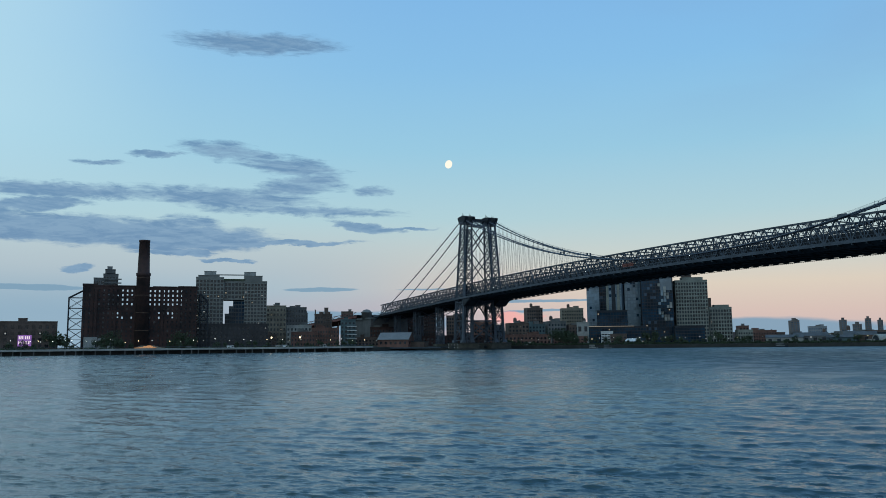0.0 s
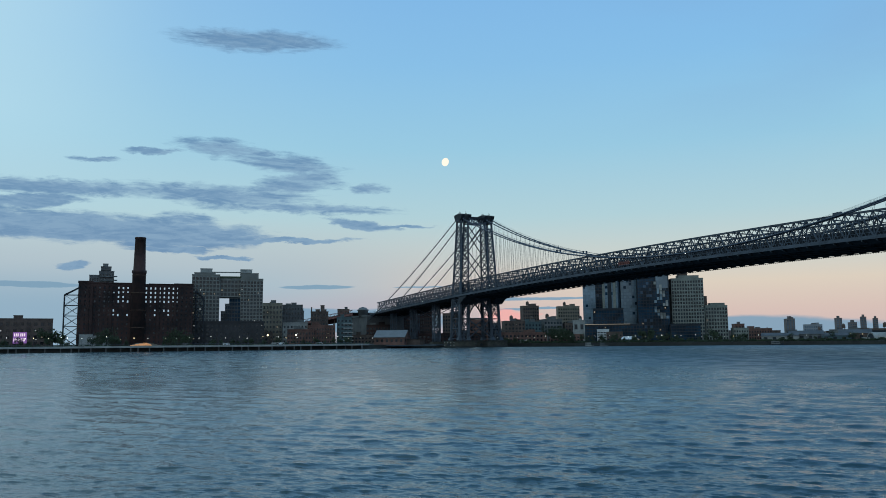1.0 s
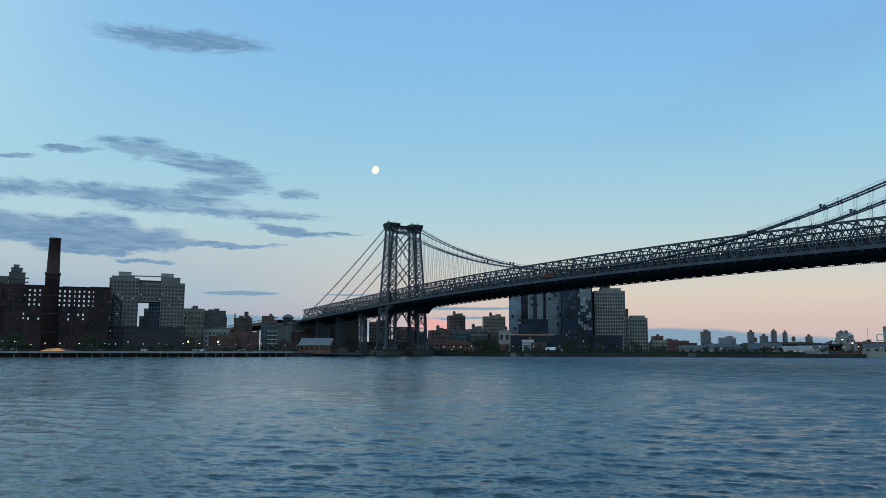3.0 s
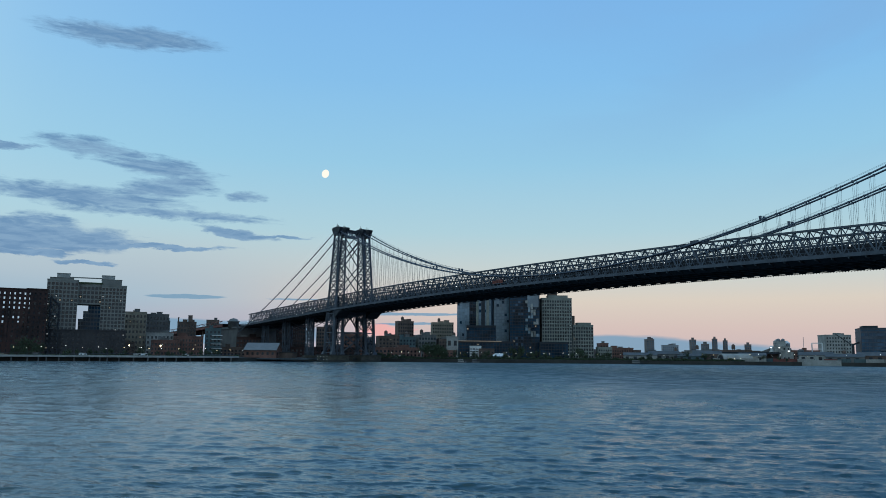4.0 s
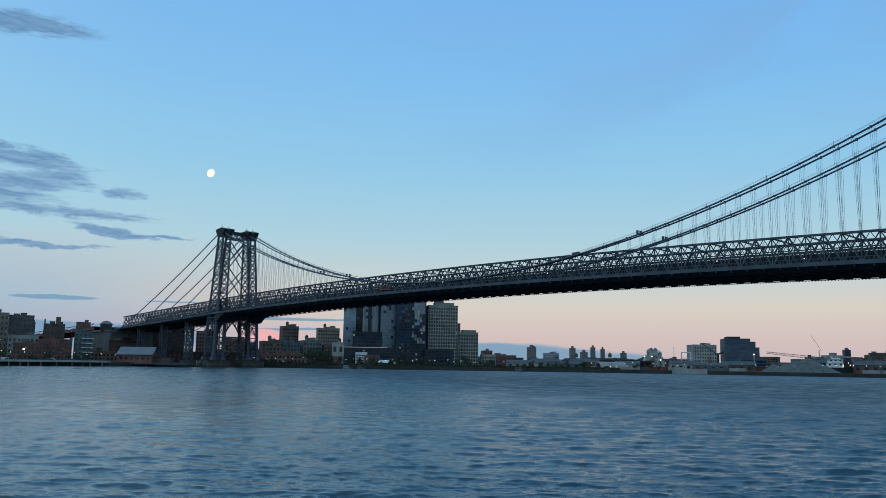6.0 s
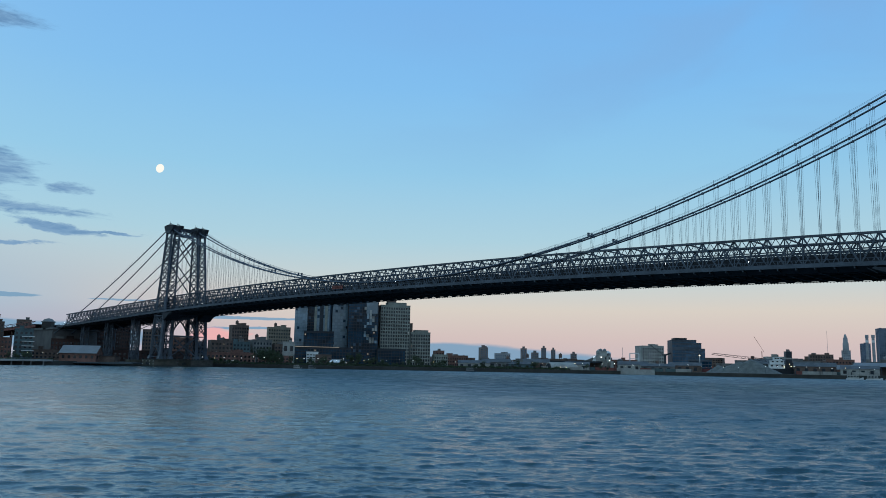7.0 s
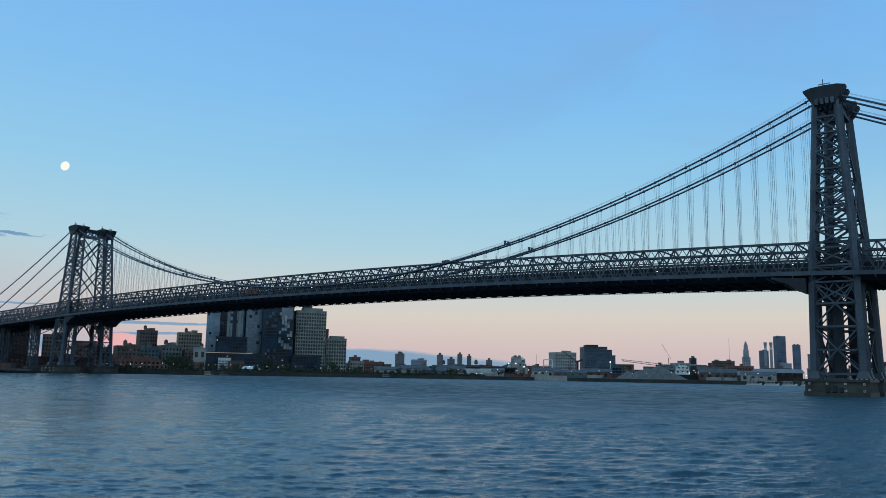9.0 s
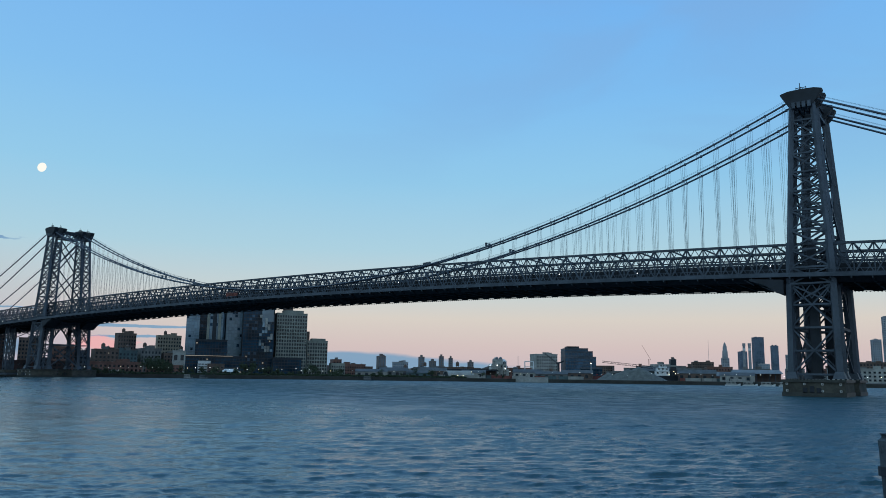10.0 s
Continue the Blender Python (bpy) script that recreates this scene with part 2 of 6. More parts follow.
def glazing(name, col, rough=0.12, vary=0.6, ior=1.5):
    m = bpy.data.materials.new(name)
    m.use_nodes = True
    q = Graph(m.node_tree)
    r = q.node("ShaderNodeObjectInfo").outputs["Random"]
    geo = q.node("ShaderNodeNewGeometry").outputs["Position"]
    n = q.noise(geo, 0.35, 2.0)
    # broad reflections of the town, painted into the base colour across many panes
    broad = q.step(q.noise(geo, 0.07, 3.0, 0.5), 0.38, 0.62)
    b = q.node("ShaderNodeBsdfPrincipled")
    q.put(b.inputs["Base Color"], q.mix(q.m("ADD", q.m("MULTIPLY", r, 0.35), q.m("MULTIPLY", broad, 0.65)), (*[c * (1 - vary) for c in col], 1), (*[c * (1 + vary) for c in col], 1)))
    q.put(b.inputs["Roughness"], q.m("ADD", q.m("MULTIPLY", r, 0.08), rough))
    b.inputs["IOR"].default_value = ior
    bn = q.node("ShaderNodeBump")
    bn.inputs["Strength"].default_value = 0.25
    bn.inputs["Distance"].default_value = 0.2
    q.put(bn.inputs["Height"], n)
    q.put(b.inputs["Normal"], bn.outputs[0])
    o = q.node("ShaderNodeOutputMaterial")
    q.t.links.new(b.outputs[0], o.inputs[0])
    return m


STEEL = surface("bridge_paint", (0.048, 0.063, 0.089), 0.6, 0.0, 0.12, 0.35, tint=(0.080, 0.101, 0.134), random_amount=0.35)
# near-black: carries the shade under decks and inside shells, and plain dark steel
STEEL_DARK = surface("dark_and_shaded_steel", (0.015, 0.019, 0.027), 0.75, 0.0, 0.2, 0.4)
CABLE = surface("cable_wrap", (0.065, 0.085, 0.12), 0.55, 0.0, 0.5, 0.3)
RUST = surface("rusty_steel", (0.09, 0.05, 0.035), 0.85, 0.0, 0.4, 0.5)
ROAD = surface("roadway_asphalt", (0.05, 0.05, 0.055), 0.9, 0.0, 0.3, 0.3)
MASONRY = surface("granite_masonry", (0.066, 0.061, 0.05), 0.9, 0.0, 0.25, 0.5, bump=0.5, random_amount=0.3)
MASONRY_WET = surface("wet_granite", (0.03, 0.03, 0.026), 0.55, 0.0, 0.3, 0.5, bump=0.5)
CONCRETE = surface("pale_concrete", (0.29, 0.285, 0.27), 0.9, 0.0, 0.15, 0.3, bump=0.2)
CONCRETE_DARK = surface("grey_concrete", (0.13, 0.13, 0.13), 0.9, 0.0, 0.15, 0.35, bump=0.2)
BRICK_DARK = surface("sooty_brick", (0.030, 0.019, 0.020), 0.92, 0.0, 0.075, 0.5, bump=0.3, tint=(0.070, 0.032, 0.027))
BRICK_RED = surface("red_brick", (0.155, 0.078, 0.062), 0.92, 0.0, 0.12, 0.4, bump=0.3)
BRICK_BROWN = surface("brown_brick", (0.105, 0.072, 0.06), 0.92, 0.0, 0.12, 0.4, bump=0.3)
BRICK_CREAM = surface("cream_brick", (0.21, 0.175, 0.135), 0.92, 0.0, 0.12, 0.3, bump=0.3)
BRICK_GREY = surface("grey_brick", (0.105, 0.10, 0.10), 0.92, 0.0, 0.12, 0.3, bump=0.3)
CHARCOAL = surface("charcoal_brick", (0.040, 0.036, 0.038), 0.9, 0.0, 0.12, 0.3, bump=0.3)
ZINC = surface("zinc_panels", (0.175, 0.17, 0.155), 0.6, 0.0, 0.15, 0.25, random_amount=0.1)
BEIGE = surface("beige_panels", (0.205, 0.21, 0.185), 0.85, 0.0, 0.12, 0.25)
TEAL = surface("teal_panels", (0.07, 0.11, 0.12), 0.8, 0.0, 0.15, 0.3)
WHITE = surface("white_paint", (0.62, 0.62, 0.62), 0.7, 0.0, 0.2, 0.15)
ROOF_METAL = surface("pale_metal_roof", (0.15, 0.155, 0.165), 0.6, 0.0, 0.2, 0.2)
# the HAZE_ materials carry the distance haze in their pale bluish base colours
HAZE_STONE = surface("hazed_masonry", (0.26, 0.27, 0.29), 0.9, 0.0, 0.03, 0.25)
SHED_ROOF = surface("dull_metal_roof", (0.075, 0.08, 0.088), 0.75, 0.0, 0.2, 0.35)
TOWER_BRICK = surface("tower_block_brick", (0.15, 0.125, 0.12), 0.9, 0.0, 0.05, 0.3)
HAZE_DARK = surface("hazed_dark_cladding", (0.09, 0.12, 0.17), 0.7, 0.0, 0.03, 0.25)
HAZE_GLASS = glazing("hazed_glass", (0.10, 0.14, 0.19), 0.2)
GLASS = glazing("window_glass", (0.012, 0.015, 0.02))
GLASS_BLUE = glazing("blue_curtain_glass", (0.007, 0.028, 0.050), 0.05, 0.8, 1.32)
# the pale base colour includes the sky mirrored in the panes
GLASS_PALE = glazing("pale_curtain_glass", (0.15, 0.215, 0.26), 0.08, 0.42, 1.6)
CURTAIN = surface("curtain_wall_frame", (0.11, 0.17, 0.23), 0.5, 0.0, 0.15, 0.25)
GLASS_OFFICE = glazing("office_glass", (0.036, 0.082, 0.135), 0.06, 0.5, 1.42)
LIT_WARM = glow("lit_window_warm", (1.0, 0.90, 0.74), 0.30)
LIT_COOL = glow("lit_window_cool", (0.85, 0.95, 1.0), 0.36)
BULB_WARM = glow("lamp_warm", (1.0, 0.82, 0.5), 5.0)
BULB_WHITE = glow("lamp_white", (0.9, 0.97, 1.0), 4.0)
BULB_RED = glow("lamp_red", (1.0, 0.12, 0.08), 1.6)
NEON_PINK = glow("sign_purple", (0.42, 0.22, 0.75), 0.5)
NEON_WHITE = glow("sign_white", (0.95, 0.85, 1.0), 0.9)
ORANGE = glow("orange_strip", (1.0, 0.5, 0.22), 0.9)
MOON = glow("moonlight", (1.0, 0.97, 0.86), 1.0)
SOIL = surface("dusty_ground", (0.04, 0.038, 0.034), 0.95, 0.0, 0.05, 0.4)
GRAVEL = surface("grey_gravel", (0.105, 0.11, 0.105), 0.95, 0.0, 0.3, 0.3, bump=0.8)
BARK = surface("tree_bark", (0.06, 0.045, 0.035), 0.95, 0.0, 1.0, 0.3)
LEAF = surface("tree_leaves", (0.036, 0.056, 0.024), 0.8, 0.0, 0.6, 0.5, random_amount=0.4)
RED_PAINT = surface("faded_red_paint", (0.17, 0.055, 0.045), 0.8, 0.0, 0.3, 0.4)
HULL_RED = surface("red_hull", (0.085, 0.014, 0.014), 0.6, 0.0, 0.2, 0.4)
TIMBER = surface("weathered_timber", (0.055, 0.07, 0.085), 0.9, 0.0, 1.5, 0.4, bump=0.5)
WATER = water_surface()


# ---------------------------------------------------------------- mesh helpers
def box(bm, x0, x1, y0, y1, z0, z1):
    v = [bm.verts.new(p) for p in ((x0, y0, z0), (x1, y0, z0), (x1, y1, z0), (x0, y1, z0), (x0, y0, z1), (x1, y0, z1), (x1, y1, z1), (x0, y1, z1))]
    for f in ((3, 2, 1, 0), (4, 5, 6, 7), (0, 1, 5, 4), (1, 2, 6, 5), (2, 3, 7, 6), (3, 0, 4, 7)):
        bm.faces.new([v[i] for i in f])


def taper(bm, lo, hi):
    """A frustum between two rectangles (x0, x1, y0, y1, z)."""
    a, b = lo, hi
    v = [bm.verts.new(p) for p in ((a[0], a[2], a[4]), (a[1], a[2], a[4]), (a[1], a[3], a[4]), (a[0], a[3], a[4]),
                                   (b[0], b[2], b[4]), (b[1], b[2], b[4]), (b[1], b[3], b[4]), (b[0], b[3], b[4]))]
    for f in ((3, 2, 1, 0), (4, 5, 6, 7), (0, 1, 5, 4), (1, 2, 6, 5), (2, 3, 7, 6), (3, 0, 4, 7)):
        bm.faces.new([v[i] for i in f])


def tube(bm, pts, radii, n=10, caps=True):
    rings = []
    pts = [Vector(p) for p in pts]
    for i, p in enumerate(pts):
        d = (pts[min(i + 1, len(pts) - 1)] - pts[max(i - 1, 0)]).normalized()
        q = d.to_track_quat("Z", "Y")
        r = radii if isinstance(radii, (int, float)) else radii[i]
        rings.append([bm.verts.new(p + q @ Vector((r * math.cos(2 * math.pi * k / n), r * math.sin(2 * math.pi * k / n), 0))) for k in range(n)])
    for a, b in zip(rings, rings[1:]):
        for k in range(n):
            bm.faces.new((a[k], a[(k + 1) % n], b[(k + 1) % n], b[k]))
    if caps:
        bm.faces.new(rings[0][::-1])
        bm.faces.new(rings[-1])


def mesh_of(name, bm, mat, smooth=False):
    me = bpy.data.meshes.new(name)
    bm.normal_update()
    bm.to_mesh(me)
    bm.free()
    me.materials.append(mat)
    if smooth:
        me.shade_smooth()
    return me


def part(name, bm, mat, parent, label="", smooth=False):
    ob = new(name, mesh_of(name, bm, mat, smooth))
    ob.parent = parent
    return tagged(ob, label)


def thing(name, label, category, group="", kind="", at=None):
    ob = new(name)
    ob.empty_display_size = 0.5
    if at is not None:
        ob.matrix_world = at
    return tagged(ob, label, category, group, kind)


BEAMS = {}


def beam_mesh(mat):
    if mat.name not in BEAMS:
        bm = bmesh.new()
        box(bm, -0.5, 0.5, -0.5, 0.5, -0.5, 0.5)
        BEAMS[mat.name] = mesh_of("beam", bm, mat)
    return BEAMS[mat.name]


def strut(name, p, q, w, h, parent, mat=None):
    """A straight member from p to q, of its own, on a shared mesh."""
    p, q = Vector(p), Vector(q)
    d = q - p
    ob = new(name, beam_mesh(mat or STEEL))
    ob.parent = parent
    ob.matrix_basis = Matrix.LocRotScale((p + q) / 2, d.to_track_quat("Z", "Y"), (w, h, d.length))
    return ob


# ---------------------------------------------------------------- river and banks
def make_river():
    """One sheet of water in rings about the viewing spot, finest near it, with short steep wind waves."""
    rs = [0.5, 4.0, 8.0, 12.0, 15.0, 17.0, 18.5]
    while rs[-1] < 4700:
        r = rs[-1]
        rs.append(r + min(max(0.055, 0.62 * r * r / 6200), 90.0))
    fine = np.radians(np.arange(-8.0, 90.0, 0.062))
    az = np.concatenate([fine, np.radians(np.linspace(90.0, 352.0, 90))])
    A, R = np.meshgrid(az, np.array(rs), indexing="ij")
    X, Y = -294.0 + R * np.sin(A), -48.3 + R * np.cos(A)
    DX, DY, Z = np.zeros_like(X), np.zeros_like(X), np.zeros_like(X)
    # the downstream reach lies open to the wind
    exposed = np.clip((0.8 * (X + 294) - 0.4 * (Y + 48) + 12) / 90, 0, 1)
    force = 0.62 + 0.80 * exposed * exposed * (3 - 2 * exposed)
    dr = np.gradient(np.array(rs))[None, :] + 0 * A
    dt = np.gradient(az)[:, None] * R
    rng = np.random.default_rng(11)
    for i in range(150):
        lam = 0.22 * (4.5 / 0.22) ** (rng.random() ** 1.15)
        a = radians(230) + rng.normal(0, 0.40)
        ca, sa = math.cos(a), math.sin(a)
        k = 2 * math.pi / lam
        along = np.abs(ca * np.sin(A) + sa * np.cos(A))
        cell = np.maximum(along * dr, (1 - along) * dt)
        fade = np.clip(2.0 - 3.6 * cell / lam, 0, 1)
        ph = k * (ca * X + sa * Y) + rng.random() * 6.283
        swell = 0.62 + 0.38 * np.sin(0.17 * k * (sa * X - ca * Y) + 0.13 * k * (ca * X + sa * Y) + rng.random() * 6.283)
        amp = WAVE * lam ** 0.78 * fade * swell * force
        Z += amp * np.sin(ph)
        DX += PEAK * amp * ca * np.cos(ph)
        DY += PEAK * amp * sa * np.cos(ph)
    # the wind pushes the crests over towards the near bank
    X, Y = X + DX - 0.64 * LEAN * Z, Y + DY - 0.77 * LEAN * Z
    n, k = X.shape
    co = np.stack([X, Y, Z + TIDE], -1).reshape(-1, 3).astype(np.float32)
    idx = np.arange(n * k).reshape(n, k)
    nxt = np.roll(idx, -1, axis=0)
    quads = np.stack([idx[:, :-1], idx[:, 1:], nxt[:, 1:], nxt[:, :-1]], -1).reshape(-1, 4)[:, ::-1].astype(np.int32)
    me = bpy.data.meshes.new("river_water")
    me.vertices.add(len(co))
    me.vertices.foreach_set("co", co.ravel())
    me.loops.add(quads.size)
    me.loops.foreach_set("vertex_index", quads.ravel())
    me.polygons.add(len(quads))
    me.polygons.foreach_set("loop_start", np.arange(0, quads.size, 4, dtype=np.int32))
    me.update()
    me.validate()
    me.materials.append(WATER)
    me.shade_smooth()
    tagged(new("water", me), "choppy blue-grey tidal river at dusk", "river", kind="structure")


EYE = (-294.0, -48.3)


def polar(b, d, z=0.0):
    """A place by bearing (degrees from the bridge's direction) and distance from the viewing spot."""
    return Vector((EYE[0] + d * math.sin(radians(b)), EYE[1] + d * math.cos(radians(b)), z))


def prism(bm, ring, z0, z1):
    lo = [bm.verts.new((p[0], p[1], z0)) for p in ring]
    hi = [bm.verts.new((p[0], p[1], z1)) for p in ring]
    bm.faces.new(hi)
    for i in range(len(ring)):
        j = (i + 1) % len(ring)
        bm.faces.new((lo[i], lo[j], hi[j], hi[i]))


SHORE = [(-60, 600), (-30, 560), (-8, 545), (5, 540), (15, 542), (20.5, 566), (24, 640), (29, 645), (36, 615), (46, 632), (55, 642), (63, 642), (71, 640), (78, 642), (90, 660), (110, 700)]


def shore_at(b):
    for (b0, d0), (b1, d1) in zip(SHORE, SHORE[1:]):
        if b0 <= b <= b1:
            return d0 + (d1 - d0) * (b - b0) / (b1 - b0)
    return SHORE[-1][1]


def make_banks():
    bm = bmesh.new()
    ring = [polar(b, d) for b, d in SHORE] + [polar(b, 4400) for b in (110, 80, 50, 20, -20, -60)]
    prism(bm, ring[::-1], -3.0, 2.2)
    ob = new("ground", mesh_of("ground", bm, SOIL))
    tagged(ob, "flat built-up far river bank with dark seawall", "ground", kind="structure")
    bm = bmesh.new()
    prism(bm, [(-700, -48.0), (-700, -600), (700, -600), (700, -60.0), (-200, -60.0), (-200, -49.5), (-270, -48.0)], -3.0, 3.0)
    tagged(new("pavement", mesh_of("pavement", bm, CONCRETE_DARK)), "grey concrete riverside promenade at the near bank", "promenade", kind="structure")


make_river()
make_banks()


# ---------------------------------------------------------------- suspension bridge
SPAN = 487.7
SIDE = 182.0


def top_z(y):
    """Height of the stiffening truss's upper chord along the bridge."""
    if y > SPAN:
        return TOWER_CHORD - SIDE_SLOPE * (y - SPAN)
    if y < 0:
        return TOWER_CHORD + SIDE_SLOPE * y
    u = (y - SPAN / 2) / (SPAN / 2)
    return MID_CHORD - (MID_CHORD - TOWER_CHORD) * u * u


def column_at(z, outer):
    """x (outer or inner) and half length along the bridge of a leg's column at height z."""
    f = (z - 5.0) / 92.0
    x = (18.0 - 4.5 * f) if outer else (10.6 - 3.1 * f)
    y = 7.0 - 0.6 * f / 0.4 if f < 0.4 else 6.4 - 3.0 * (f - 0.4) / 0.6
    return x, y


def make_tower():
    t = thing("bridge_tower", "tall grey riveted steel lattice tower of a suspension bridge", "bridge tower", "bridge towers")
    for s in (-1, 1):
        corner = {}
        for o in (True, False):
            for e in (-1, 1):
                corner[o, e] = lambda z, o=o, e=e, s=s: Vector((s * column_at(z, o)[0], e * column_at(z, o)[1], z))
                zs = (5.0, 36.0, 50.0, 99.0)
                for a, b, w in zip(zs, zs[1:], (1.9, 1.75, 1.3)):
                    strut("column", corner[o, e](a), corner[o, e](b + 0.01), w, w, t)
        levels = [6.4, 14.0, 21.5, 29.0, 36.0, 41.5, 47.5, 54.3, 61.0, 67.7, 74.3, 80.8, 87.0, 92.6]
        faces = [((True, -1), (True, 1), 0.62), ((False, -1), (False, 1), 0.5), ((True, -1), (False, -1), 0.5), ((True, 1), (False, 1), 0.5)]
        for ia, (ka, kb, wd) in enumerate(faces):
            for i, z in enumerate(levels):
                strut("cross_strut", corner[ka](z), corner[kb](z), 0.75 if z != 36.0 else 1.6, wd, t)
                if i + 1 < len(levels):
                    z2 = levels[i + 1]
                    if ia < 2 and z < 28 and i % 2:
                        continue
                    z3 = levels[i + 2] if ia < 2 and z < 28 else z2
                    strut("brace", corner[ka](z), corner[kb](z3), wd, wd * 0.8, t)
                    strut("brace", corner[kb](z), corner[ka](z3), wd, wd * 0.8, t)
        # two narrow lattice panels just below the deck
        for ka, kb in (((True, -1), (True, 1)), ((False, -1), (False, 1))):
            a0, b0, a1, b1 = corner[ka](36), corner[kb](36), corner[ka](31), corner[kb](31)
            for k in range(4):
                f0, f1 = k / 4, (k + 1) / 4
                strut("brace", a0.lerp(b0, f0), a1.lerp(b1, f1), 0.3, 0.3, t)
                strut("brace", a0.lerp(b0, f1), a1.lerp(b1, f0), 0.3, 0.3, t)
        # curved brackets that flare out to the saddles
        for cx in (13.2, 7.4):
            bm = bmesh.new()
            x0, x1 = sorted((s * cx - 1.45, s * cx + 1.45))
            prof = [(-3.5, 97.6), (3.5, 97.6), (4.2, 98.5), (4.9, 99.2), (6.5, 101.8), (6.7, 102.5), (4.2, 103.2), (0, 103.4), (-4.2, 103.2), (-6.7, 102.5), (-6.5, 101.8), (-4.9, 99.2), (-4.2, 98.5)]
            l = [bm.verts.new((x0, y, z)) for y, z in prof]
            r = [bm.verts.new((x1, y, z)) for y, z in prof]
            bm.faces.new(l[::-1])
            bm.faces.new(r)
            for i in range(len(prof)):
                j = (i + 1) % len(prof)
                bm.faces.new((l[i], l[j], r[j], r[i]))
            sd = part("saddle", bm, STEEL_DARK, t, "dark boat-shaped cable saddle housing")
            for yy in (-2.5, -0.8, 0.8, 2.5):
                bm = bmesh.new()
                box(bm, s * cx - 1.75, s * cx + 1.75, yy - 0.55, yy + 0.55, 96.8, 98.9)
                part("bracket", bm, STEEL, sd)
            bm = bmesh.new()
            for yy in (-1.6, 0, 1.6):
                box(bm, s * cx - 0.1, s * cx + 0.1, yy - 0.1, yy + 0.1, 103.2, 104.6)
            box(bm, s * cx - 0.08, s * cx + 0.08, -1.7, 1.7, 104.2, 104.4)
            tube(bm, [(s * cx, 0.4, 103), (s * cx, 0.4, 106.0)], 0.12, 6)
            part("beacon_mast", bm, STEEL_DARK, sd)
        # dark lift shaft and stair core inside the leg
        bm = bmesh.new()
        taper(bm, (s * 14 - 1.4, s * 14 + 1.4, -1.5, 1.5, 5.0), (s * 12 - 1.3, s * 12 + 1.3, -1.2, 1.2, 49.0))
        part("stair_shaft", bm, STEEL_DARK, t, "dark stair shaft inside the leg")
        # masonry footing
        for e in (-1, 1):
            for o in (True, False):
                bm = bmesh.new()
                c = corner[o, e](5)
                taper(bm, (c.x - 1.9, c.x + 1.9, c.y - 1.9, c.y + 1.9, 5.0), (c.x - 1.2, c.x + 1.2, c.y - 1.2, c.y + 1.2, 7.2))
                part("column_shoe", bm, STEEL, t)
    # bracing between the legs above and below the roadway
    for e in (-1, 1):
        def inn(s, z, e=e):
            x, y = column_at(z, False)
            return Vector((s * x, e * y, z))
        for z0, z1 in ((53.0, 73.5), (73.5, 94.0)):
            strut("portal_brace", inn(-1, z0), inn(1, z1), 0.55, 0.7, t)
            strut("portal_brace", inn(1, z0), inn(-1, z1), 0.55, 0.7, t)
        strut("portal_beam", inn(-1, 96.2), inn(1, 96.2), 1.0, 1.0, t)
        strut("portal_beam", inn(-1, 100.6) + Vector((0, 0, 0)), inn(1, 100.6), 1.0, 1.6, t, STEEL_DARK)
        for k in range(6):
            a, b = inn(-1, 96.2).lerp(inn(1, 96.2), k / 6), inn(-1, 100.6).lerp(inn(1, 100.6), (k + 1) / 6)
            strut("portal_brace", a, b, 0.4, 0.4, t)
        for z0, z1 in ((6.5, 21.0),):
            strut("portal_brace", inn(-1, z0), inn(1, z1), 0.7, 0.7, t)
            strut("portal_brace", inn(1, z0), inn(-1, z1), 0.7, 0.7, t)
        strut("portal_beam", inn(-1, 21.5), inn(1, 21.5), 0.9, 0.9, t)
        # latticed arch under the roadway
        pts = []
        for k in range(13):
            u = -1 + k / 6
            pts.append(Vector((10 * u * 0.93, e * 6.6, 34.0 - 9.5 * u * u)))
        for a, b in zip(pts, pts[1:]):
            strut("arch_rib", a, b, 0.8, 0.8, t)
        for k, p in enumerate(pts):
            strut("arch_web", p, Vector((p.x, p.y, 36.5)), 0.35, 0.35, t)
            if k + 1 < len(pts):
                strut("arch_web", p, Vector((pts[k + 1].x, p.y, 36.5)), 0.35, 0.35, t)
        strut("portal_beam", inn(-1, 36.8), inn(1, 36.8), 1.2, 1.2, t)
    return t


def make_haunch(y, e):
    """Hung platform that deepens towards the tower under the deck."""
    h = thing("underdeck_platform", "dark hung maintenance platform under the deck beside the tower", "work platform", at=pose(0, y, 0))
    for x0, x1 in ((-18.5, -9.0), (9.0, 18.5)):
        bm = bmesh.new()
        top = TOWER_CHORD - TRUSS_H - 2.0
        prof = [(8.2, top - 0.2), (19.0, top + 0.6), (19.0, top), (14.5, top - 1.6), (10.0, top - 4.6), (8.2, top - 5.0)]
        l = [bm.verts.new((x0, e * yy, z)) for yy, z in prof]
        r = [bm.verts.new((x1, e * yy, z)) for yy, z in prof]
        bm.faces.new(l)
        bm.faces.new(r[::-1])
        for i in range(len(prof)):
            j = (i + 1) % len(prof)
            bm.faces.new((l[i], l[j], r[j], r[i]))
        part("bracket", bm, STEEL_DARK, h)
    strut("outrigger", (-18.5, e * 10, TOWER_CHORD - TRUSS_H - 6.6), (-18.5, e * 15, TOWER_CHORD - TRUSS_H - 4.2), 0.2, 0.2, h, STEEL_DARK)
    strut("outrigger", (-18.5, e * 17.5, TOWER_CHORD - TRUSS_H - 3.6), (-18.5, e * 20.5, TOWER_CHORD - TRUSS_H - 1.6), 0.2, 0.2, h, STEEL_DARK)


